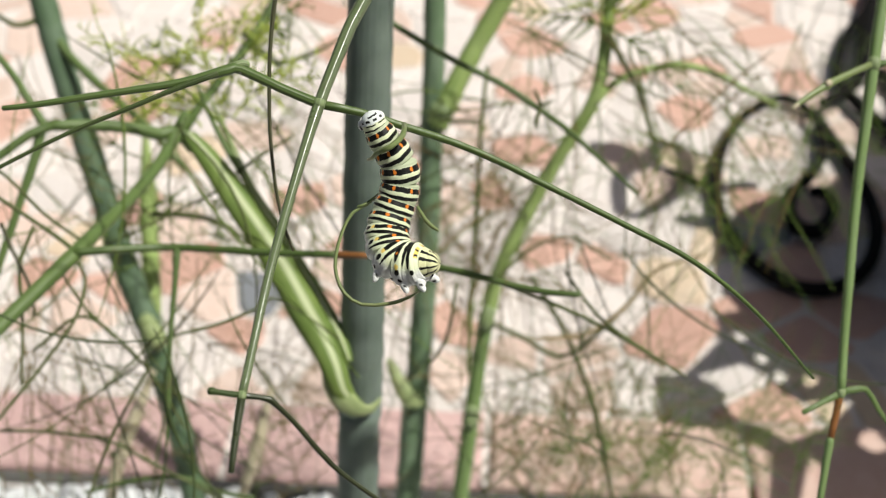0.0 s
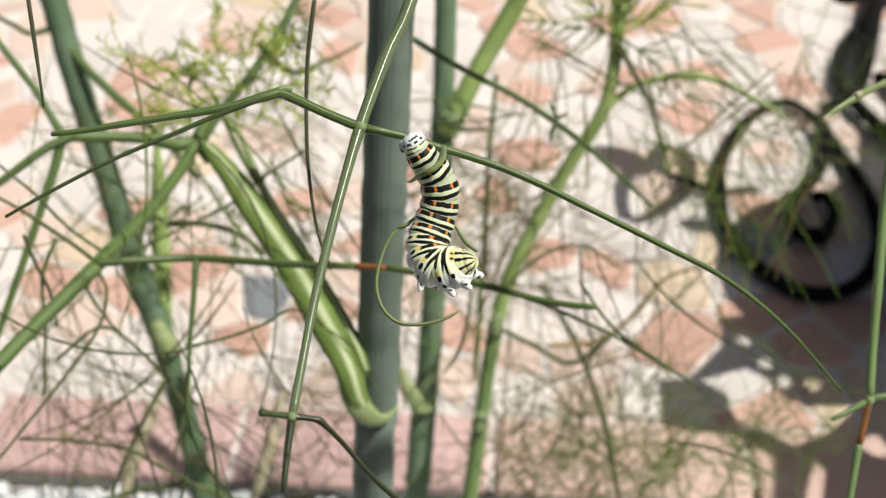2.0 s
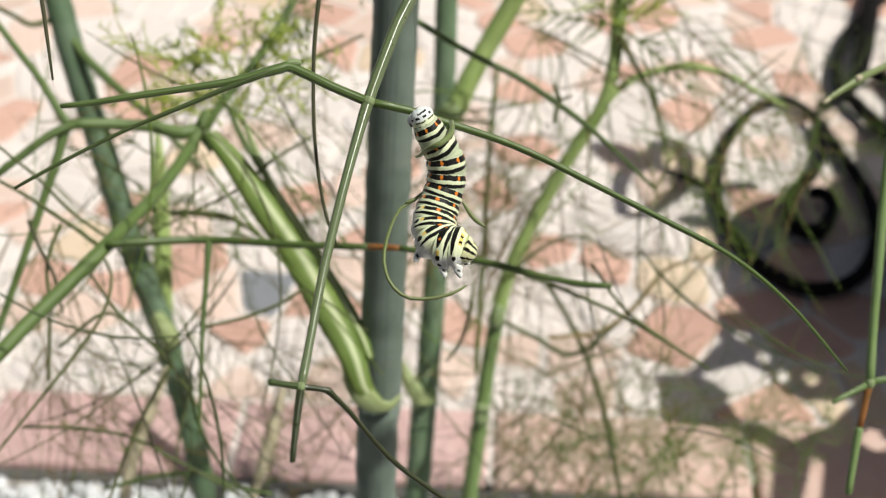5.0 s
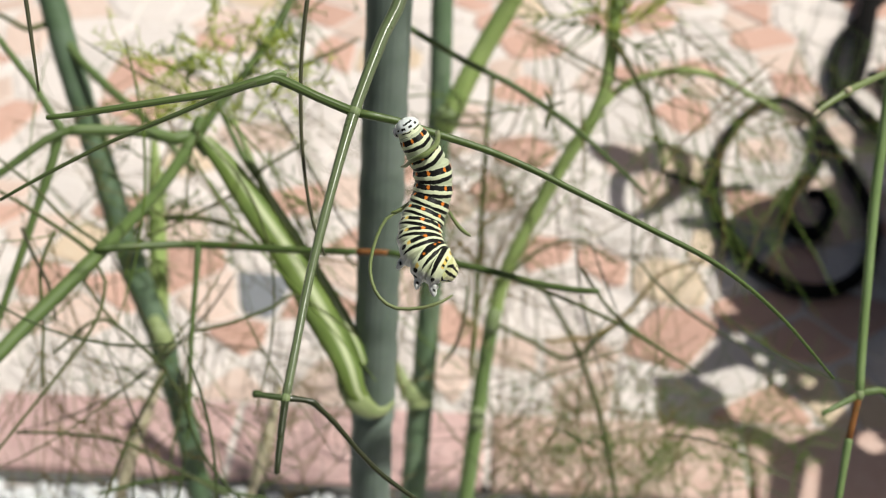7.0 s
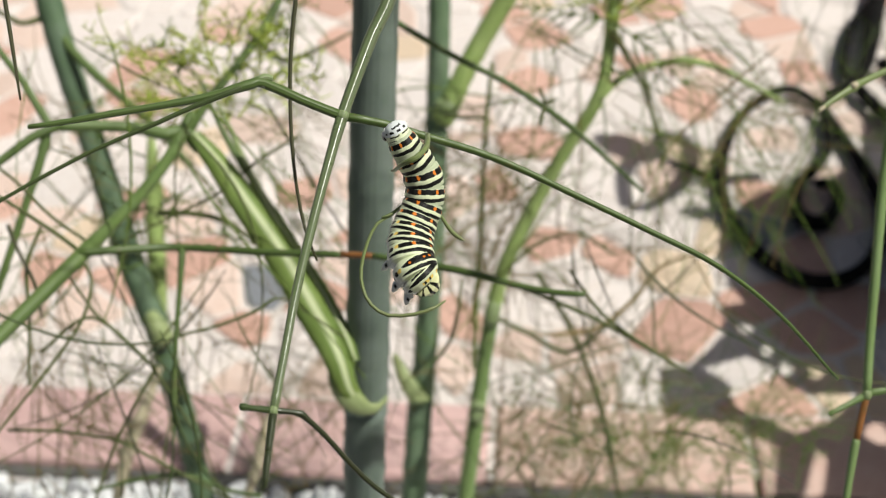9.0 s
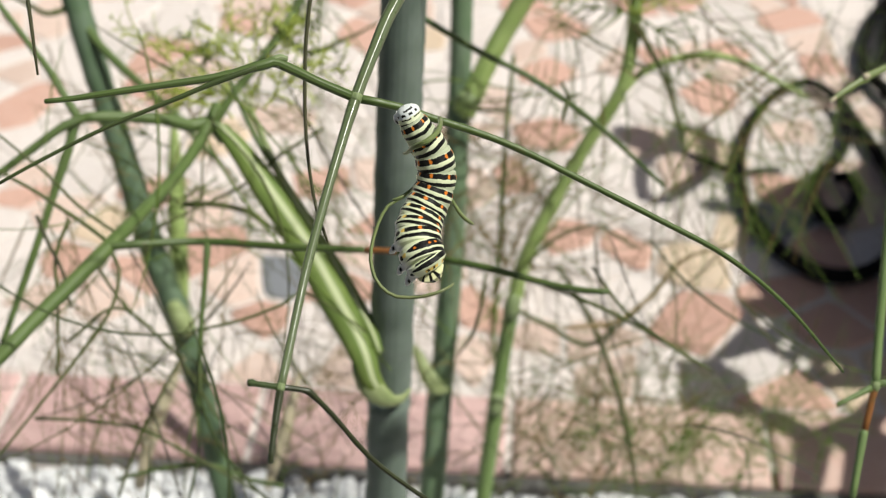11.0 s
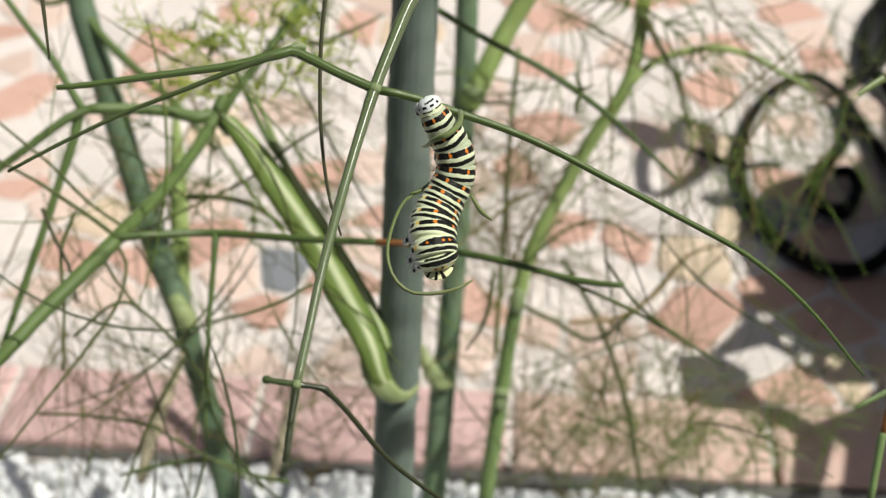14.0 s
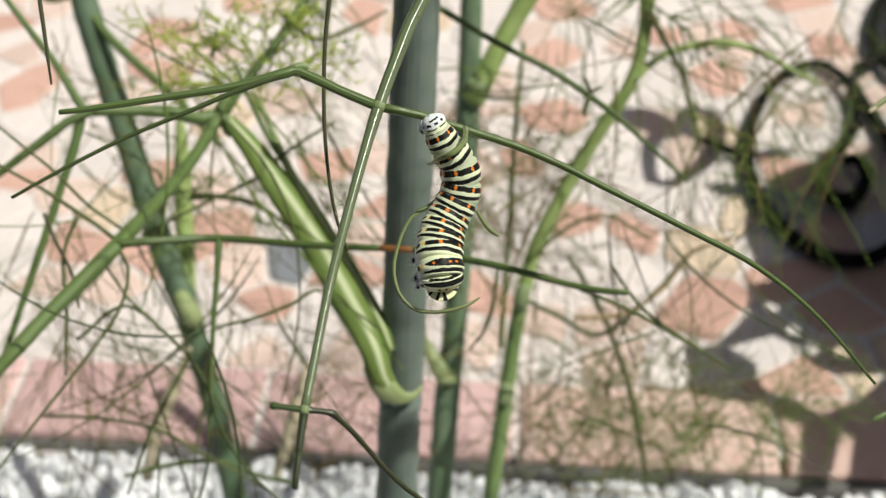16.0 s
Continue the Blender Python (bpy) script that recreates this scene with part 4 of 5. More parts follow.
right_stalk = stalk(plant, "stalk", "stem_mid", (168.7, 35.3, 537.3, 1.67), (167.2, 29.6, 530.1, 1.67), (164.4, 18.2, 517.0, 1.60), (162.2, 8.0, 504.0, 1.46), (159.8, -3.2, 489.6, 1.40), (157.3, -19.1, 471.0, 1.26), (156.1, -28.4, 459.0, 1.20), (154.9, -37.8, 448.7, 1.19))
stalk(right_stalk, "withered_length", "rust", (154.9, -37.8, 448.7, 1.10), (153.7, -41.3, 444.1, 0.95), (152.1, -45.5, 438.7, 0.98))
stalk(right_stalk, "stalk_end", "stem_mid", (152.1, -45.5, 438.7, 1.00), (151.6, -47.0, 436.6, 1.12), (150.6, -50.7, 432.1, 1.02), (149.0, -56.8, 424.4, 0.91))
stalk(right_stalk, "leaflet", "leaf_pale", (164.0, 17.3, 517.5, 0.85), (157.5, 13.2, 517.1, 0.90), (150.9, 9.0, 516.5, 1.0), (149.6, 8.1, 516.1, 1.3), (147.6, 6.9, 515.6, 0.95), (142.5, 3.4, 514.4, 0.8), (139.7, 1.4, 513.4, 0.45))
stalk(right_stalk, "leaflet", "stem_green", (164.7, 18.7, 516.1, 0.92), (169.9, 19.1, 516.6, 0.92), (179.1, 17.4, 514.4, 0.77))
stalk(right_stalk, "leaflet", "stem_green", (154.9, -38.2, 448.2, 0.99), (149.2, -41.2, 447.6, 0.83), (143.5, -44.2, 446.9, 0.67))
stalk(right_stalk, "leaflet", "stem_green", (154.9, -38.0, 448.4, 0.99), (158.5, -37.6, 448.9, 0.99), (162.1, -36.9, 448.2, 0.84), (165.0, -38.6, 444.3, 0.76), (168.1, -40.6, 440.1, 0.69), (175.3, -44.4, 432.0, 0.62))
stalk(right_stalk, "leaf_tip", "dry", (140.9, 2.2, 513.85, 0.52), (139.9, 1.5, 513.5, 0.58), (139.2, 1.0, 513.2, 0.45))
stalk(right_stalk, "leaf_scar", "dry", (150.3, 8.6, 516.6, 0.9), (149.6, 8.1, 516.6, 1.0), (149.0, 7.7, 516.3, 0.8))
stalk(right_stalk, "stalk_joint", "pale_joint", (155.0, -37.4, 449.1, 1.12), (154.8, -38.3, 448.3, 1.39), (154.7, -38.9, 447.2, 1.06))
stalk(right_stalk, "stalk_joint", "pale_joint", (164.5, 18.9, 518.0, 1.60), (164.3, 17.7, 517.0, 1.86), (164.2, 17.1, 515.6, 1.53))

main_stem = stalk(plant, "main_stem", "stem_grey", (26.8, 77.0, 529.0, 7.18), (25.8, 72.6, 508.7, 7.26), (24.2, 66.9, 481.9, 7.40), (22.4, 61.2, 448.6, 7.52), (20.0, 54.8, 404.8, 7.73), (17.6, 48.6, 361.0, 7.92), (17.2, 46.4, 355.0, 8.17), (16.5, 45.1, 346.8, 7.82), (15.1, 39.1, 314.8, 7.96), (11.9, 30.8, 247.3, 8.21), (7.2, 18.4, -5.0, 8.62))
stalk(main_stem, "leaf_sheath", "sheath", (6.5, 42.5, 384.5, 1.2), (8.6, 38.8, 379.0, 3.4), (11.2, 36.3, 373.8, 4.1), (14.6, 35.4, 369.4, 3.9), (18.6, 36.6, 365.4, 2.9), (22.6, 39.0, 364.2, 1.8), (25.6, 42.0, 366.2, 0.7))
stalk(main_stem, "petiole", "petiole", (18.5, 38.5, 366.0, 1.4), (14.8, 37.0, 370.5, 3.0), (11.6, 37.2, 377.0, 4.1), (9.4, 40.7, 384.2, 4.8), (5.3, 47.3, 390.3, 5.7), (-0.2, 52.7, 398.8, 6.1), (-11.2, 64.2, 415.1, 5.9), (-23.4, 75.2, 429.2, 5.2), (-34.2, 88.7, 436.8, 4.2), (-44.1, 101.7, 440.4, 2.6))
stalk(main_stem, "inner_shoot", "petiole", (14.9, 41.7, 384.6, 1.69), (10.8, 49.0, 390.8, 2.6), (2.9, 59.6, 399.5, 3.1), (-11.9, 77.8, 414.7, 2.7), (-22.6, 91.0, 426.6, 1.6), (-31.6, 104.9, 441.2, 0.9), (-38.0, 113.0, 450.0, 0.35))
stalk(main_stem, "inner_shoot", "stem_green", (-22.6, 91.0, 426.6, 1.22), (-29.8, 97.9, 435.5, 1.13), (-36.4, 105.3, 446.6, 0.87), (-40.5, 110.4, 456.5, 0.69))
stalk(main_stem, "rachis", "stem_green", (-45.1, 111.5, 428.6, 3.18), (-51.1, 113.7, 434.7, 2.75), (-56.7, 110.4, 435.3, 2.52), (-66.5, 106.0, 441.0, 2.27), (-78.9, 100.6, 445.4, 2.03), (-90.8, 95.5, 448.6, 2.01))
stalk(main_stem, "rachis", "twig", (-90.8, 95.5, 448.6, 1.80), (-97.8, 89.9, 448.0, 1.59), (-106.3, 82.1, 444.6, 1.48), (-116.6, 73.5, 440.0, 1.36), (-141.2, 57.8, 427.3, 1.08))
stalk(main_stem, "rachis", "stem_green", (-93.6, 95.5, 448.6, 1.50), (-98.9, 101.8, 453.4, 1.41), (-105.0, 109.1, 459.6, 1.32), (-113.5, 117.1, 466.6, 1.22), (-135.5, 136.5, 487.1, 0.98))
stalk(main_stem, "rachis", "stem_green", (-94.2, 95.2, 448.3, 1.80), (-97.2, 87.7, 438.7, 1.70), (-101.6, 79.7, 428.4, 1.50), (-106.2, 71.0, 417.4, 1.40), (-113.2, 58.7, 401.5, 1.30), (-124.5, 38.9, 376.2, 1.04))
stalk(main_stem, "rachis", "stem_green", (-48.1, 118.7, 439.5, 2.12), (-53.1, 105.6, 432.4, 2.30), (-58.6, 80.5, 432.7, 2.20), (-63.7, 52.8, 437.9, 2.26), (-68.6, 32.4, 441.0, 2.52), (-76.2, 21.0, 437.8, 2.47), (-86.7, 5.1, 433.7, 2.40), (-93.8, -7.3, 430.8, 2.18), (-110.2, -25.5, 420.4, 1.71))
stalk(main_stem, "rachis", "stem_green", (-49.2, 114.2, 433.6, 1.69), (-43.7, 120.9, 440.6, 1.70), (-34.0, 131.4, 449.1, 1.60), (-26.3, 142.7, 455.5, 1.83), (-20.5, 153.6, 461.3, 1.75), (-14.6, 166.3, 469.4, 1.65))
stalk(main_stem, "side_twig", "thread", (-68.6, 32.4, 441.0, 0.72), (-75.1, 34.2, 446.6, 0.71), (-80.7, 35.2, 451.1, 0.71), (-90.3, 37.1, 458.4, 0.62), (-96.6, 37.9, 462.6, 0.53), (-121.1, 43.6, 476.0, 0.42))
stalk(main_stem, "side_twig", "thread", (-66.8, 36.6, 441.5, 0.54), (-78.2, 38.9, 451.0, 0.54), (-87.5, 42.2, 461.7, 0.53), (-95.6, 44.9, 468.4, 0.44), (-117.9, 54.2, 484.6, 0.35))
stalk(main_stem, "side_twig", "thread", (-69.6, 31.0, 440.8, 0.54), (-65.0, 25.2, 436.7, 0.53), (-66.5, 14.5, 429.5, 0.53), (-74.9, 2.9, 421.1, 0.52), (-86.7, -12.1, 411.7, 0.43), (-103.3, -28.7, 396.8, 0.34))
stalk(main_stem, "side_twig", "thread", (-81.1, 35.1, 449.3, 0.62), (-84.8, 25.9, 440.8, 0.62), (-83.3, 14.5, 429.5, 0.53), (-83.6, 1.5, 412.8, 0.44))
stalk(main_stem, "side_twig", "thread_dark", (-91.0, 34.8, 450.6, 0.71), (-87.1, 28.3, 445.6, 0.62), (-81.5, 21.0, 437.8, 0.53), (-78.7, 13.0, 430.8, 0.35))
stalk(main_stem, "side_twig", "thread", (-74.3, 28.2, 438.9, 0.45), (-65.0, 22.6, 423.6, 0.45), (-51.2, 20.5, 404.6, 0.46), (-38.4, 13.7, 379.7, 0.38))
stalk(main_stem, "side_twig", "thread", (-86.4, 22.7, 407.5, 0.56), (-69.7, 29.6, 416.3, 0.56), (-51.2, 20.5, 404.6, 0.46), (-48.9, 19.5, 403.4, 0.37))
stalk(main_stem, "dry_leaf", "dry", (-94.6, 164.1, 263.6, 1.39), (-103.5, 150.4, 246.1, 3.34), (-110.5, 139.2, 231.8, 3.62), (-116.1, 123.8, 212.0, 2.51))
stalk(main_stem, "dry_leaf", "dry", (-38.9, 174.2, 244.1, 1.15), (-44.7, 160.0, 225.9, 3.17), (-51.0, 145.9, 207.8, 2.88), (-55.3, 137.0, 196.4, 2.01))
stalk(main_stem, "side_twig", "thread", (-53.2, 34.1, 389.6, 0.58), (-60.0, 26.7, 380.1, 0.58), (-67.8, 17.1, 367.8, 0.58), (-75.6, 3.9, 350.9, 0.49))
stalk(main_stem, "side_twig", "thread", (-112.1, 34.4, 357.4, 0.61), (-93.8, 34.0, 357.0, 0.61), (-73.3, 32.1, 354.5, 0.61), (-57.0, 27.1, 348.1, 0.61), (-30.4, 18.3, 336.8, 0.51))
stalk(main_stem, "side_twig", "twig", (-24.9, 39.1, 314.8, 0.87), (-40.2, 41.0, 317.2, 0.87), (-53.2, 44.1, 321.2, 0.98), (-70.7, 43.4, 320.3, 0.87), (-90.3, 40.5, 316.5, 0.65))
stalk(main_stem, "side_twig", "thread", (-5.9, 100.0, 441.5, 0.51), (-22.3, 93.7, 433.4, 0.61), (-34.5, 87.4, 425.4, 0.61), (-50.9, 82.4, 418.9, 0.51), (-75.4, 74.9, 409.3, 0.41))
stalk(main_stem, "side_twig", "thread", (53.1, 82.7, 386.9, 0.53), (51.4, 74.8, 376.8, 0.64), (48.2, 75.7, 361.6, 0.65), (42.7, 78.3, 348.7, 0.45))
stalk(main_stem, "side_twig", "thread", (-71.3, 130.7, 383.3, 1.39), (-57.4, 130.7, 383.3, 1.28), (-43.5, 128.6, 380.6, 1.16), (-31.9, 123.6, 374.2, 0.93))
# unseen length overhead, added only to cast shade on the plant
stalk(main_stem, "side_and_shade_stem", "stem_green", (181.6, -51.0, 717.5, 4.00), (207.8, -20.8, 702.5, 4.00), (234.1, 1.4, 687.6, 4.00), (260.3, 27.6, 672.6, 4.00))

second_stem = stalk(plant, "stem", "stem_dull", (44.5, 316.0, 425.5, 5.76), (43.9, 303.9, 393.8, 5.85), (43.2, 291.0, 361.1, 5.79), (42.3, 282.4, 338.7, 6.01), (40.0, 255.8, 283.6, 6.43), (36.8, 234.7, 237.0, 6.55), (33.1, 217.1, 193.4, 6.68), (31.7, 212.6, 184.4, 7.34), (27.9, 191.4, 136.1, 7.15), (21.2, 165.7, 54.6, 7.46), (19.3, 158.3, -5.0, 7.83))
stalk(second_stem, "side_and_shade_stem", "stem_bright", (44.4, 276.6, 334.6, 6.29), (49.8, 281.6, 344.1, 5.97), (56.3, 287.4, 356.5, 5.35), (66.0, 296.1, 372.4, 5.32), (79.0, 303.9, 393.8, 5.26), (90.0, 308.9, 416.5, 4.89))
stalk(second_stem, "stem_joint", "pale_joint", (43.2, 281.3, 342.2, 5.08), (46.8, 278.1, 341.3, 5.66), (50.4, 278.7, 343.8, 5.06))
stalk(second_stem, "leaf_sheath", "sheath", (18.1, 220.1, 218.3, 1.56), (21.8, 214.5, 211.2, 3.43), (26.2, 208.6, 205.3, 4.36), (31.2, 204.8, 200.4, 4.05), (38.0, 206.9, 198.2, 1.25))
stalk(second_stem, "leaf_thread", "thread", (46.8, 265.3, 344.5, 0.88), (58.5, 265.0, 344.0, 1.02), (69.4, 265.1, 344.2, 0.58))
stalk(second_stem, "side_and_shade_stem", "frond_dull", (71.9, 308.6, 351.2, 1.07), (68.5, 292.5, 314.3, 1.24), (66.3, 271.8, 271.5, 1.42), (64.3, 256.1, 235.3, 1.44), (62.3, 235.8, 193.0, 1.30))

third_stem = stalk(plant, "stem", "stem_bright", (131.8, 277.4, 424.9, 2.78), (128.3, 264.0, 404.5, 3.44), (126.3, 254.1, 382.1, 3.25), (120.9, 245.6, 364.6, 3.27), (105.1, 237.6, 338.1, 3.55), (90.7, 229.0, 310.9, 3.61), (77.5, 218.3, 284.3, 3.66), (71.1, 209.1, 259.4, 4.16))
# same stem lower down, its shade put into a duller green
stalk(third_stem, "shaded_lower_stem", "stem_mid", (71.1, 209.1, 259.4, 4.10), (66.6, 198.5, 232.9, 3.97), (62.0, 183.2, 197.2, 4.28), (56.7, 166.8, 156.6, 4.36), (49.9, 141.8, 88.8, 4.50), (46.2, 127.9, -5.0, 4.73))
stalk(third_stem, "stem_joint", "pale_joint", (72.5, 209.5, 264.9, 3.68), (70.7, 205.7, 261.6, 4.25), (69.6, 203.9, 256.1, 3.79))
stalk(third_stem, "stem_joint", "pale_joint", (63.7, 188.4, 213.5, 4.00), (62.8, 184.3, 209.9, 4.46), (61.9, 182.4, 205.9, 4.00))
stalk(third_stem, "side_twig", "stem_bright", (122.1, 244.7, 366.8, 1.95), (131.8, 250.7, 374.5, 1.81), (144.4, 254.5, 379.3, 1.67), (165.3, 256.5, 381.9, 1.67), (183.4, 253.8, 378.4, 1.53), (197.3, 249.0, 372.3, 1.25), (214.0, 243.9, 365.7, 0.84))
stalk(third_stem, "side_twig", "thread", (128.0, 257.2, 399.0, 1.92), (134.6, 249.6, 389.3, 1.37), (142.8, 240.3, 377.4, 1.23), (148.2, 230.2, 364.5, 0.96), (152.4, 221.8, 353.7, 0.68))
stalk(third_stem, "side_twig", "thread", (72.8, 206.1, 284.9, 1.15), (92.9, 216.7, 298.5, 1.01), (113.1, 220.3, 303.1, 0.86), (133.2, 213.2, 294.0, 0.72))
stalk(third_stem, "side_twig", "thread", (92.9, 207.9, 287.2, 1.15), (108.3, 201.2, 262.4, 1.32), (121.1, 192.3, 234.7, 1.34), (131.3, 180.9, 204.0, 1.36), (141.6, 170.0, 157.5, 1.24))
stalk(third_stem, "side_twig", "thread", (70.4, 205.9, 260.2, 1.18), (91.4, 203.2, 248.7, 1.34), (112.2, 197.8, 241.7, 1.34), (138.9, 210.6, 258.1, 1.04), (156.7, 223.4, 274.5, 0.74))
stalk(third_stem, "side_twig", "thread_rust", (94.2, 173.5, 275.7, 0.84), (119.3, 175.3, 277.9, 0.97), (138.8, 183.8, 288.9, 0.97), (152.7, 194.1, 302.0, 0.84), (177.8, 199.3, 308.6, 0.56))

left_stem = stalk(plant, "stem", "stem_deep", (-159.2, 297.0, 433.7, 6.91), (-151.5, 282.8, 404.2, 6.76), (-143.8, 267.3, 374.6, 6.60), (-131.0, 245.8, 330.9, 6.71), (-118.9, 224.4, 288.8, 7.04), (-111.4, 213.8, 267.1, 6.86), (-104.1, 203.6, 249.2, 6.90), (-101.4, 197.7, 233.6, 6.46), (-94.4, 184.7, 208.7, 6.52), (-87.5, 168.6, 163.8, 6.42), (-78.2, 145.7, 93.9, 6.66), (-72.9, 132.8, -5.0, 7.00))
stalk(left_stem, "stem_joint", "sheath", (-106.7, 203.0, 264.7, 3.22), (-103.3, 198.3, 260.3, 4.96), (-101.1, 196.6, 254.8, 5.86), (-100.6, 196.6, 250.0, 4.41))
stalk(left_stem, "side_and_shade_stem", "stem_bright", (-111.3, 280.3, 331.2, 0.60), (-110.7, 274.8, 324.0, 2.11), (-110.0, 260.6, 302.7, 4.54), (-109.5, 242.5, 274.6, 4.87), (-108.9, 225.6, 253.0, 5.17), (-107.1, 212.5, 244.4, 4.53))
stalk(left_stem, "side_twig", "stem_green", (-150.0, 278.6, 393.9, 1.98), (-138.5, 264.6, 384.1, 2.25), (-120.2, 249.9, 373.4, 2.23), (-99.5, 235.3, 362.9, 1.93), (-76.4, 216.7, 347.2, 1.37))
stalk(left_stem, "side_twig", "thread", (-154.2, 279.5, 395.0, 1.70), (-162.0, 268.7, 397.5, 1.39), (-170.4, 271.3, 400.8, 1.25), (-187.1, 276.4, 407.4, 1.11), (-229.4, 289.5, 424.1, 0.89))
stalk(left_stem, "side_twig", "thread", (-47.3, 248.2, 403.8, 1.08), (-31.2, 239.9, 393.1, 1.21), (-12.3, 243.2, 397.4, 0.94), (3.8, 248.2, 403.8, 0.54))
# three more lengths above the view, added to mottle stems with shade
stalk(left_stem, "side_and_shade_stem", "stem_green", (142.2, 56.5, 662.3, 7.00), (160.2, 105.4, 684.7, 7.00), (178.1, 146.3, 707.2, 7.00), (196.1, 191.2, 729.6, 7.00))
stalk(left_stem, "side_and_shade_stem", "stem_green", (177.8, 42.9, 728.8, 6.00), (193.6, 86.2, 709.2, 6.00), (209.3, 121.5, 689.5, 6.00), (225.0, 160.8, 669.9, 6.00))
stalk(left_stem, "side_and_shade_stem", "stem_green", (77.6, 144.8, 683.7, 4.00), (110.8, 158.8, 703.7, 4.00), (144.0, 164.8, 723.6, 4.00), (177.3, 174.7, 743.5, 4.00))

for k in range(15):
    a = radians(-88 + 10.5 * k)
    base = Vector((-0.0365, 0.1225, 0.4320)) + RIGHT * (0.010 * math.sin(a) + 0.003 * math.sin(k * 2.4)) + UPV * (0.011 + 0.012 * math.cos(k * 1.9))
    heading = RIGHT * math.sin(a) + UPV * math.cos(a) + OUT * 0.35 * math.sin(k * 1.3)
    frond("leaf", main_stem, base, heading, 0.036 + 0.009 * math.cos(k * 2.7), 11 + k, "frond_dull" if k % 5 == 4 else "frond", 0.5, 11, 0.00050, 1.0, 2)
for k, (x, y, z, dx, dy, dz) in enumerate(((-0.0220, 0.1585, 0.4514, 0.50, 0.31, 0.39), (-0.0264, 0.1311, 0.4163, 0.30, -0.63, -0.65), (-0.0532, 0.1215, 0.4040, -0.60, -0.31, -0.39),
                                           (-0.0574, 0.1422, 0.3980, 0.50, -0.25, -0.32), (-0.0760, 0.1450, 0.4016, -0.80, 0.18, 0.24), (-0.0799, 0.1215, 0.4040, 0.30, -0.55, -0.71))):
    frond("leaf", main_stem, (x, y, z), (dx, dy, dz), 0.042, 81 + k, "frond_dull", 0.5, 9, 0.00045, 1.1, 2)
frond("leaf", third_stem, (0.1274, 0.2597, 0.4022), (-0.99, -0.05, 0.26), 0.050, 26, "frond_dull", 0.55, 22, 0.00070, 0.50, 1)
frond("leaf", third_stem, (0.1274, 0.2597, 0.4022), (-0.64, 0.31, 0.73), 0.050, 27, "frond", 0.55, 22, 0.00070, 0.50, 1)
frond("leaf", third_stem, (0.1274, 0.2597, 0.4022), (0.00, 0.46, 0.91), 0.050, 28, "frond_dull", 0.55, 22, 0.00070, 0.50, 1)
frond("leaf", third_stem, (0.1274, 0.2597, 0.4022), (0.56, 0.35, 0.77), 0.050, 29, "frond", 0.55, 22, 0.00070, 0.50, 1)
frond("leaf", third_stem, (0.1274, 0.2597, 0.4022), (0.93, 0.07, 0.41), 0.050, 30, "frond", 0.55, 22, 0.00070, 0.50, 1)
frond("leaf", third_stem, (0.1274, 0.2597, 0.4022), (0.81, -0.52, -0.34), 0.050, 31, "frond_dull", 0.55, 22, 0.00070, 0.50, 1)
frond("leaf", third_stem, (0.1444, 0.2545, 0.3793), (0.30, -0.69, -0.73), 0.077, 32, "frond_dull", 0.62, 14, 0.00042, 0.50, 1)
frond("leaf", third_stem, (0.1653, 0.2565, 0.3819), (0.40, -0.69, -0.73), 0.088, 33, "frond_dull", 0.62, 14, 0.00042, 0.50, 1)
frond("leaf", third_stem, (0.1862, 0.2524, 0.3767), (0.20, -0.69, -0.73), 0.088, 34, "frond_dull", 0.62, 14, 0.00042, 0.50, 1)
frond("leaf", third_stem, (0.2368, 0.2628, 0.3575), (-0.20, -0.69, -0.73), 0.099, 35, "frond_dull", 0.62, 14, 0.00042, 0.50, 1)
frond("leaf", third_stem, (0.1555, 0.2764, 0.4074), (0.50, -0.57, -0.57), 0.088, 36, "frond_brown", 0.62, 14, 0.00042, 0.50, 1)
frond("leaf", third_stem, (0.2399, 0.3147, 0.3752), (-0.40, -0.69, -0.73), 0.088, 37, "frond_dull", 0.62, 14, 0.00042, 0.50, 1)
frond("leaf", third_stem, (0.0835, 0.2841, 0.3198), (0.60, -0.39, -0.33), 0.066, 38, "frond_brown", 0.62, 14, 0.00042, 0.50, 1)
frond("leaf", third_stem, (0.0927, 0.2520, 0.2787), (0.80, -0.20, -0.10), 0.077, 39, "frond_brown", 0.62, 14, 0.00042, 0.50, 1)
frond("leaf", third_stem, (0.1019, 0.2747, 0.3077), (-0.30, -0.57, -0.57), 0.066, 40, "frond_brown", 0.62, 14, 0.00042, 0.50, 1)
frond("leaf", third_stem, (0.0594, 0.2679, 0.2666), (0.60, -0.45, -0.41), 0.066, 41, "frond_brown", 0.62, 14, 0.00042, 0.50, 1)
frond("leaf", third_stem, (0.1036, 0.2407, 0.2317), (0.70, -0.33, -0.25), 0.088, 42, "frond_brown", 0.62, 14, 0.00042, 0.50, 1)
frond("leaf", third_stem, (0.1162, 0.2252, 0.2118), (0.50, -0.51, -0.49), 0.088, 43, "frond_brown", 0.62, 14, 0.00042, 0.50, 1)
frond("leaf", third_stem, (0.1442, 0.2158, 0.1673), (0.60, -0.33, -0.25), 0.099, 44, "frond_dull", 0.62, 14, 0.00042, 0.50, 1)
frond("leaf", third_stem, (0.1702, 0.1918, 0.1366), (0.10, 0.54, 0.85), 0.088, 45, "frond_dull", 0.62, 14, 0.00042, 0.50, 1)
frond("leaf", third_stem, (0.2027, 0.1878, 0.1315), (0.20, 0.54, 0.85), 0.099, 46, "frond_dull", 0.62, 14, 0.00042, 0.50, 1)
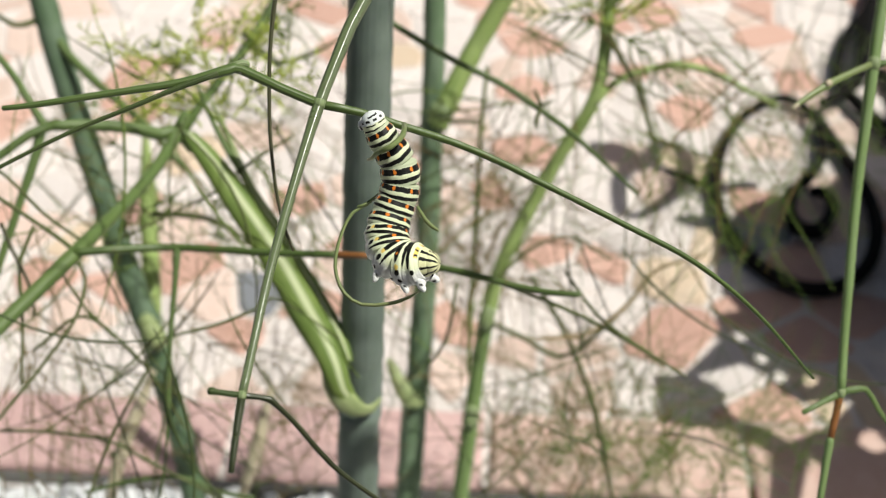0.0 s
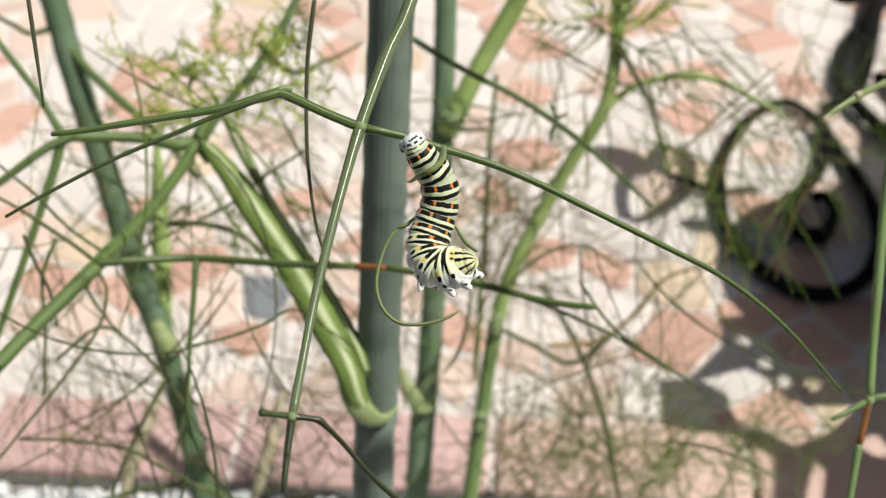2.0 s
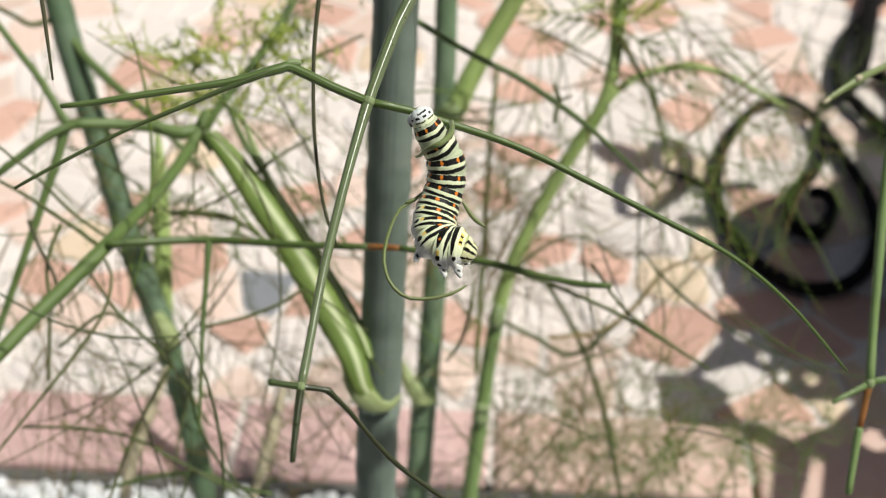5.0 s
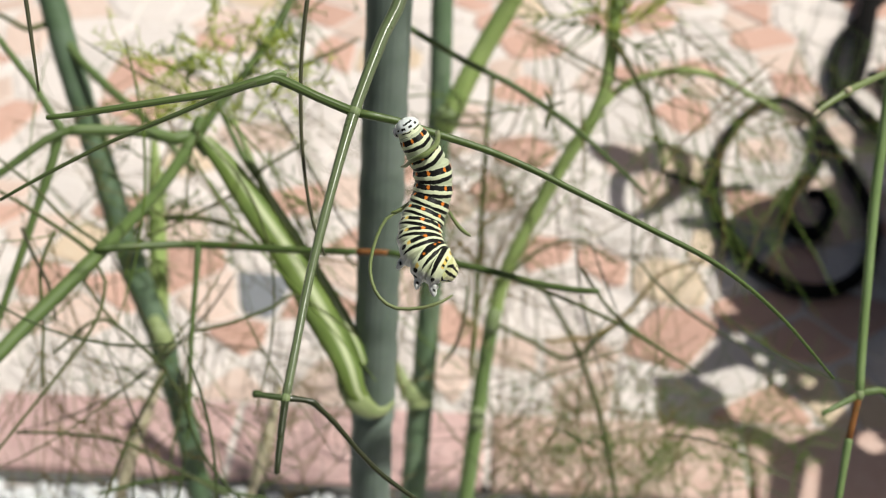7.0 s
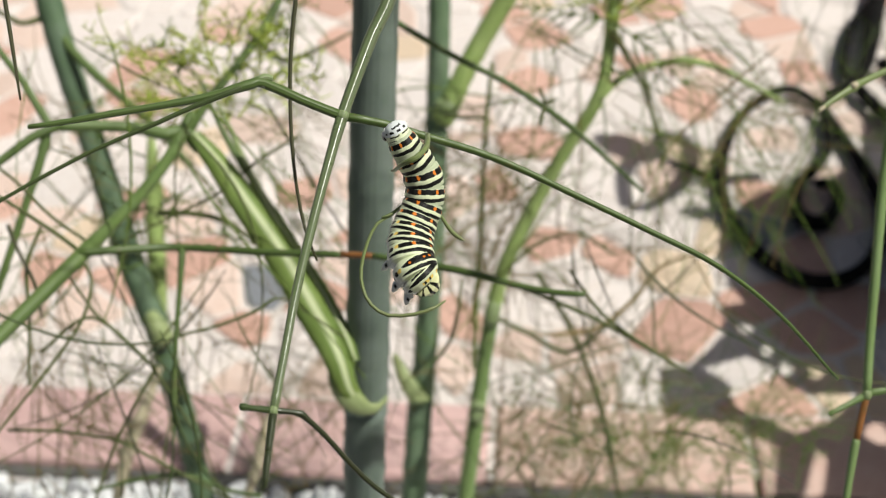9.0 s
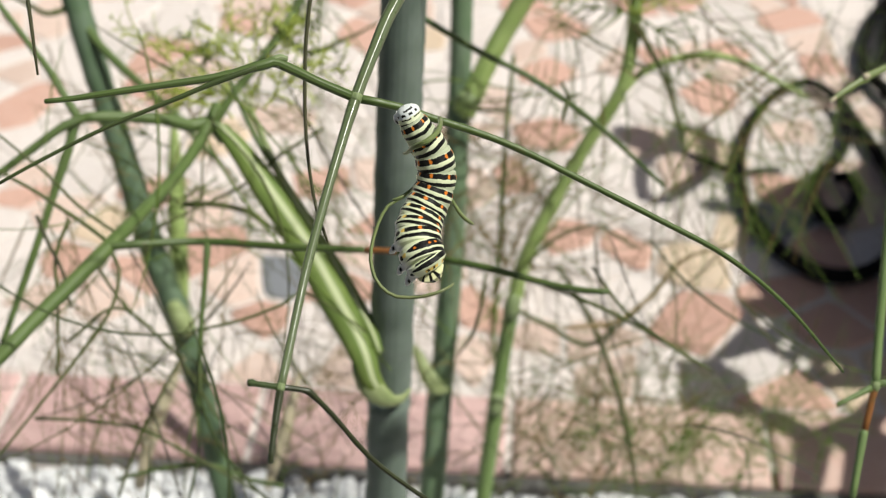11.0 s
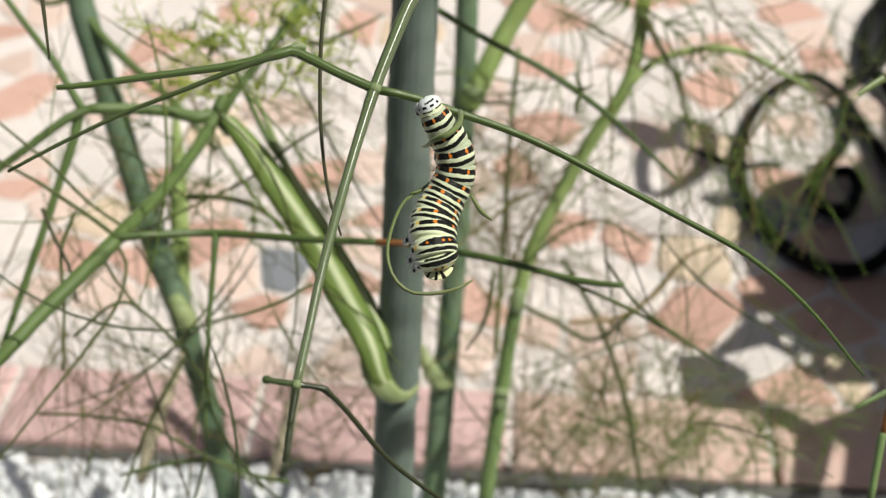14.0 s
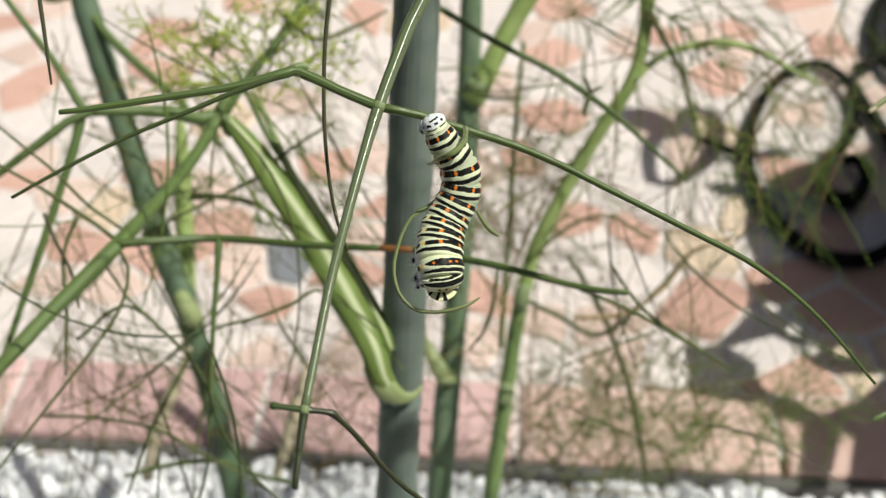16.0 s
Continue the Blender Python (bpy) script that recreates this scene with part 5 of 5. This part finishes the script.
frond("leaf", third_stem, (0.1344, 0.1878, 0.1315), (-0.20, 0.54, 0.85), 0.088, 47, "frond_dull", 0.62, 14, 0.00042, 0.50, 1)
frond("leaf", third_stem, (0.2319, 0.1898, 0.1341), (0.10, 0.54, 0.85), 0.099, 48, "frond_dull", 0.62, 14, 0.00042, 0.50, 1)
frond("leaf", third_stem, (0.1019, 0.1898, 0.1341), (0.30, 0.54, 0.85), 0.088, 49, "frond_brown", 0.62, 14, 0.00042, 0.50, 1)
frond("leaf", third_stem, (0.0727, 0.1918, 0.1366), (0.20, 0.54, 0.85), 0.077, 50, "frond_brown", 0.62, 14, 0.00042, 0.50, 1)
frond("leaf", third_stem, (0.1832, 0.2078, 0.1571), (0.60, 0.04, 0.22), 0.088, 51, "frond_dull", 0.62, 14, 0.00042, 0.50, 1)
frond("leaf", left_stem, (-0.1201, 0.1279, 0.3797), (0.30, -0.69, -0.73), 0.088, 52, "frond_brown", 0.62, 13, 0.00042, 0.50, 1)
frond("leaf", left_stem, (-0.1317, 0.1107, 0.3577), (0.50, -0.69, -0.73), 0.099, 53, "frond_brown", 0.62, 13, 0.00042, 0.50, 1)
frond("leaf", left_stem, (-0.1445, 0.1270, 0.2973), (0.60, -0.51, -0.49), 0.099, 55, "frond_brown", 0.62, 13, 0.00042, 0.50, 1)
frond("leaf", left_stem, (-0.1425, 0.1255, 0.2142), (0.20, 0.54, 0.85), 0.099, 57, "frond_dull", 0.62, 13, 0.00042, 0.50, 1)
frond("leaf", left_stem, (-0.1091, 0.1255, 0.2142), (-0.20, 0.54, 0.85), 0.077, 58, "frond_dull", 0.62, 13, 0.00042, 0.50, 1)
frond("leaf", left_stem, (-0.0528, 0.1586, 0.1754), (0.20, 0.54, 0.85), 0.066, 59, "frond_dull", 0.62, 13, 0.00042, 0.50, 1)
frond("leaf", left_stem, (-0.0286, 0.1605, 0.1778), (-0.20, 0.54, 0.85), 0.066, 60, "frond_brown", 0.62, 13, 0.00042, 0.50, 1)
frond("leaf", left_stem, (-0.0367, 0.1667, 0.2669), (0.60, -0.39, -0.33), 0.066, 61, "frond_brown", 0.62, 13, 0.00042, 0.50, 1)
frond("leaf", left_stem, (-0.1620, 0.2593, 0.3855), (0.40, -0.69, -0.73), 0.077, 62, "frond_brown", 0.62, 13, 0.00042, 0.50, 1)
frond("leaf", left_stem, (-0.1201, 0.2841, 0.3847), (0.50, -0.57, -0.57), 0.088, 63, "frond_brown", 0.62, 13, 0.00042, 0.50, 1)
frond("leaf", left_stem, (-0.0165, 0.2735, 0.3711), (-0.50, -0.57, -0.57), 0.066, 64, "frond_dull", 0.62, 13, 0.00042, 0.50, 1)
frond("leaf", left_stem, (-0.0255, 0.2318, 0.3503), (0.30, -0.69, -0.73), 0.077, 65, "frond_dull", 0.62, 13, 0.00042, 0.50, 1)
frond("leaf", left_stem, (-0.0165, 0.2167, 0.2985), (-0.20, -0.69, -0.73), 0.066, 66, "frond_brown", 0.62, 13, 0.00042, 0.50, 1)
frond("leaf", left_stem, (-0.0868, 0.1873, 0.2933), (0.40, -0.51, -0.49), 0.077, 67, "frond_brown", 0.62, 13, 0.00042, 0.50, 1)
frond("leaf", third_stem, (0.1765, 0.2603, 0.0619), (0.20, 0.54, 0.85), 0.070, 68, "frond_dull", 0.50, 12, 0.00070, 0.90, 2)
frond("leaf", third_stem, (0.2025, 0.2557, 0.0561), (-0.20, 0.54, 0.85), 0.070, 69, "frond_dull", 0.50, 12, 0.00070, 0.90, 2)
frond("leaf", third_stem, (0.2248, 0.2580, 0.0590), (0.40, 0.54, 0.85), 0.070, 70, "frond_dull", 0.50, 12, 0.00070, 0.90, 2)
frond("leaf", third_stem, (0.2508, 0.2557, 0.0561), (-0.10, 0.54, 0.85), 0.070, 71, "frond_dull", 0.50, 12, 0.00070, 0.90, 2)
frond("leaf", third_stem, (0.2768, 0.2580, 0.0590), (0.10, 0.54, 0.85), 0.070, 72, "frond_dull", 0.50, 12, 0.00070, 0.90, 2)
frond("leaf", third_stem, (0.1505, 0.2557, 0.0561), (0.10, 0.54, 0.85), 0.070, 73, "frond_dull", 0.50, 12, 0.00070, 0.90, 2)
frond("leaf", third_stem, (0.1134, 0.2580, 0.0590), (0.30, 0.48, 0.77), 0.070, 74, "frond_dull", 0.50, 12, 0.00070, 0.90, 2)
DULL = ("frond_dull", "frond_brown", "frond_brown", "thread")
wisps(left_stem, 33, 24, (-0.42, -0.31), (-0.14, 0.02), (0.48, 0.75), (170, 45), (0.05, 0.14), DULL)
wisps(left_stem, 21, 8, (-0.38, -0.19), (-0.18, 0.06), (0.48, 0.75), (170, 35), (0.05, 0.14), DULL)
wisps(left_stem, 22, 40, (-0.37, -0.05), (0.02, 0.20), (0.55, 0.8), (150, 60), (0.05, 0.13), DULL)
wisps(second_stem, 23, 44, (-0.16, 0.06), (-0.19, -0.02), (0.6, 0.8), (160, 60), (0.05, 0.12), DULL)
wisps(third_stem, 24, 30, (0.03, 0.22), (-0.20, 0.10), (0.6, 0.8), (170, 55), (0.06, 0.16), DULL)
wisps(third_stem, 25, 40, (0.05, 0.24), (0.02, 0.20), (0.58, 0.8), (175, 45), (0.06, 0.15), ("frond_dull", "frond_dull", "frond_brown"))
wisps(third_stem, 29, 60, (0.04, 0.19), (-0.215, -0.13), (0.74, 0.88), (10, 60), (0.03, 0.08), ("stem_green", "frond_dull"))
wisps(second_stem, 31, 115, (-0.03, 0.055), (-0.03, 0.13), (0.64, 0.86), (170, 70), (0.03, 0.08), ("frond_brown", "frond_brown", "thread"))
wisps(left_stem, 32, 36, (-0.19, -0.06), (0.03, 0.17), (0.58, 0.75), (160, 70), (0.03, 0.09), ("frond_brown", "frond_dull"))
wisps(third_stem, 27, 52, (0.03, 0.19), (-0.21, -0.14), (0.76, 0.88), (10, 70), (0.02, 0.06), ("frond_dull", "frond_dull", "thread"))
# threads above the view, added to dapple the stems with shade
wisps(main_stem, 28, 60, (-0.2, 0.5), (0.60, 1.0), (0.22, 0.42), (150, 60), (0.03, 0.08), ("frond_dull", "stem_green"))
wisps(third_stem, 26, 55, (0.02, 0.20), (-0.22, -0.12), (0.6, 0.8), (20, 50), (0.04, 0.10), ("stem_green", "twig", "frond_brown"))

wisps(left_stem, 51, 13, (-0.37, -0.17), (-0.20, 0.00), (0.34, 0.50), (165, 50), (0.06, 0.13), ("thread", "thread_dark", "twig_dark"))
wisps(left_stem, 42, 14, (-0.37, -0.12), (0.00, 0.18), (0.36, 0.50), (150, 60), (0.05, 0.11), ("thread", "thread_dark", "frond_dull"))
wisps(third_stem, 43, 13, (0.04, 0.22), (-0.18, 0.02), (0.40, 0.58), (165, 55), (0.05, 0.12), ("thread", "thread_dark", "twig_dark"))
wisps(third_stem, 45, 46, (0.26, 0.36), (0.05, 0.19), (0.80, 0.98), (150, 60), (0.04, 0.12), ("stem_green", "twig_dark", "frond_dull"))
wisps(third_stem, 44, 34, (0.05, 0.30), (0.03, 0.20), (0.50, 0.70), (170, 50), (0.05, 0.12), ("frond_dull", "frond_brown", "thread"))
wisps(second_stem, 46, 70, (-0.025, 0.065), (0.00, 0.085), (0.62, 0.84), (170, 60), (0.03, 0.08), ("frond_brown", "frond_brown", "thread", "frond_dull"))
wisps(left_stem, 47, 28, (-0.37, -0.08), (-0.07, 0.07), (0.50, 0.75), (165, 55), (0.05, 0.12), ("frond_brown", "thread", "frond_dull"))

caterpillar = tagged(new("caterpillar"), "striped green, black and orange caterpillar hanging from a fennel stalk", "caterpillar")
segments = [segment(i, caterpillar) for i in range(len(SEGMENTS))]
paver_row()
paving()

STALK_PIVOT = (0.0246, -0.0739, 0.5600)
STALK_SWAY = [
    (0.0, -0.0, 0.0, 0.00),
    (0.5, -1.0, 0.5, -0.21),
    (1.0, -4.1, 2.3, -1.14),
    (1.5, 2.5, -0.6, -0.06),
    (2.0, 1.1, 0.1, 0.38),
    (2.5, 0.2, 0.0, 0.41),
    (3.0, -0.9, 0.7, -0.34),
    (3.5, 0.4, 0.3, 0.04),
    (4.0, 0.6, 0.5, -0.04),
    (6.5, 0.5, -0.3, 0.60),
    (7.0, -0.0, 0.6, 0.28),
    (7.5, 3.2, 0.1, 0.81),
    (8.0, 0.1, 0.8, 0.61),
    (8.5, 1.9, -0.6, 0.82),
    (9.0, 3.4, -0.5, 0.76),
    (11.5, -1.5, 2.3, -0.27),
    (12.0, 1.1, 0.0, -0.13),
    (12.5, -1.1, 1.8, -0.02),
    (13.0, -0.3, 1.2, -0.27),
    (13.5, -0.6, 2.0, -0.47),
    (14.0, -1.5, 2.4, -0.82),
    (14.5, 0.3, 0.9, -0.38),
    (15.0, 0.9, 0.8, -0.05),
    (15.5, 0.0, 2.2, -0.08),
    (16.0, -0.2, 2.3, -0.14),
]
RIGHT_PIVOT = (0.1536, -0.0361, 0.4478)
RIGHT_SWAY = [
    (0.0, 0.0, 0.0, 0.00),
    (0.5, 0.1, 0.4, 0.00),
    (1.0, -3.7, 0.5, 0.00),
    (1.5, 3.3, 2.2, 0.00),
    (2.0, 3.3, 1.8, 0.00),
    (2.5, 1.1, 0.9, 0.00),
    (3.0, -0.5, 1.2, 0.00),
    (3.5, 0.8, 2.2, 0.00),
    (4.0, 1.2, 1.4, 0.00),
    (6.5, 3.3, 2.0, 0.00),
    (7.0, 1.5, 0.7, 0.00),
    (7.5, 5.2, 1.6, 0.00),
    (8.0, 2.6, -0.2, 0.00),
    (8.5, 3.5, -0.6, 0.00),
    (9.0, 5.6, -0.1, 0.00),
    (11.5, 0.3, 1.4, 0.00),
    (12.0, 3.3, 0.7, 0.00),
    (12.5, 1.6, 0.1, 0.00),
    (13.0, 2.5, -0.5, 0.00),
    (13.5, 1.5, 0.1, 0.00),
    (14.0, 0.7, 0.4, 0.00),
    (14.5, 2.6, -0.1, 0.00),
    (15.0, 3.5, -1.0, 0.00),
    (15.5, 4.2, -0.2, 0.00),
    (16.0, 4.4, -1.0, 0.00),
]
BRANCH_PIVOT = (0.0247, 0.0223, 0.4476)
BRANCH_SWAY = [
    (0.0, 0.0, -0.0, 0.00),
    (0.5, 0.0, 0.1, 0.00),
    (1.0, -3.1, -1.0, 0.00),
    (1.5, 0.7, 1.5, 0.00),
    (2.0, -0.5, 0.3, 0.00),
    (2.5, 0.8, 1.2, 0.00),
    (3.0, -0.2, 0.7, 0.00),
    (3.5, -0.2, 0.6, 0.00),
    (4.0, 2.3, 1.8, 0.00),
    (6.5, 1.2, 1.7, 0.00),
    (7.0, 0.8, 2.4, 0.00),
    (7.5, 1.6, 2.2, 0.00),
    (8.0, -0.9, 0.5, 0.00),
    (8.5, -1.7, -1.2, 0.00),
    (9.0, -0.3, 0.4, 0.00),
    (11.5, -1.0, -0.6, 0.00),
    (12.0, 0.4, 0.5, 0.00),
    (12.5, 0.6, 1.0, 0.00),
    (13.0, 1.0, 1.2, 0.00),
    (13.5, 0.2, 0.9, 0.00),
    (14.0, -0.8, 0.3, 0.00),
    (14.5, -0.2, 0.3, 0.00),
    (15.0, 0.0, -0.6, 0.00),
    (15.5, -0.7, -0.4, 0.00),
    (16.0, -0.3, -0.2, 0.00),
]
LONG_PIVOT = (0.0816, 0.1049, 0.4515)
LONG_SWAY = [
    (0.0, 0.0, -0.0, 0.00),
    (0.5, 0.1, 0.5, 0.00),
    (1.0, -1.8, -0.8, 0.00),
    (1.5, -0.1, 1.3, 0.00),
    (2.0, 0.1, -0.1, 0.00),
    (2.5, 0.3, 0.8, 0.00),
    (3.0, -0.7, 0.4, 0.00),
    (3.5, -0.7, 0.7, 0.00),
    (4.0, 0.9, 1.9, 0.00),
    (6.5, -1.0, 1.9, 0.00),
    (7.0, -0.6, 1.9, 0.00),
    (7.5, 0.1, 1.9, 0.00),
    (8.0, -0.8, -0.1, 0.00),
    (8.5, -1.3, -1.3, 0.00),
    (9.0, -0.1, 0.3, 0.00),
    (11.5, -1.0, -0.0, 0.00),
    (12.0, -0.4, 1.3, 0.00),
    (12.5, 0.5, 1.5, 0.00),
    (13.0, 0.9, 1.2, 0.00),
    (13.5, 0.3, 0.9, 0.00),
    (14.0, -0.3, 0.6, 0.00),
    (14.5, 0.4, 0.1, 0.00),
    (15.0, 0.9, -0.2, 0.00),
    (15.5, 1.1, 0.2, 0.00),
    (16.0, 1.6, 0.0, 0.00),
]


def motions():
    for ob, pivot, rows in ((leaf_stalk, STALK_PIVOT, STALK_SWAY), (right_stalk, RIGHT_PIVOT, RIGHT_SWAY), (leaf_branch, BRANCH_PIVOT, BRANCH_SWAY), (long_twig, LONG_PIVOT, LONG_SWAY)):
        walk(ob, [(t, sway_pose(pivot, right, up, turn)) for t, right, up, turn in rows])
    walk(caterpillar, [(t, Matrix.Translation(BASE) @ sway_pose(STALK_PIVOT, right, up, turn) @ Matrix.Translation(Vector(STALK_PIVOT))) for t, right, up, turn in STALK_SWAY])
    for i, ob in enumerate(segments):
        walk(ob, [(key[0], segment_pose(key, i)) for key in BENDS])


motions()
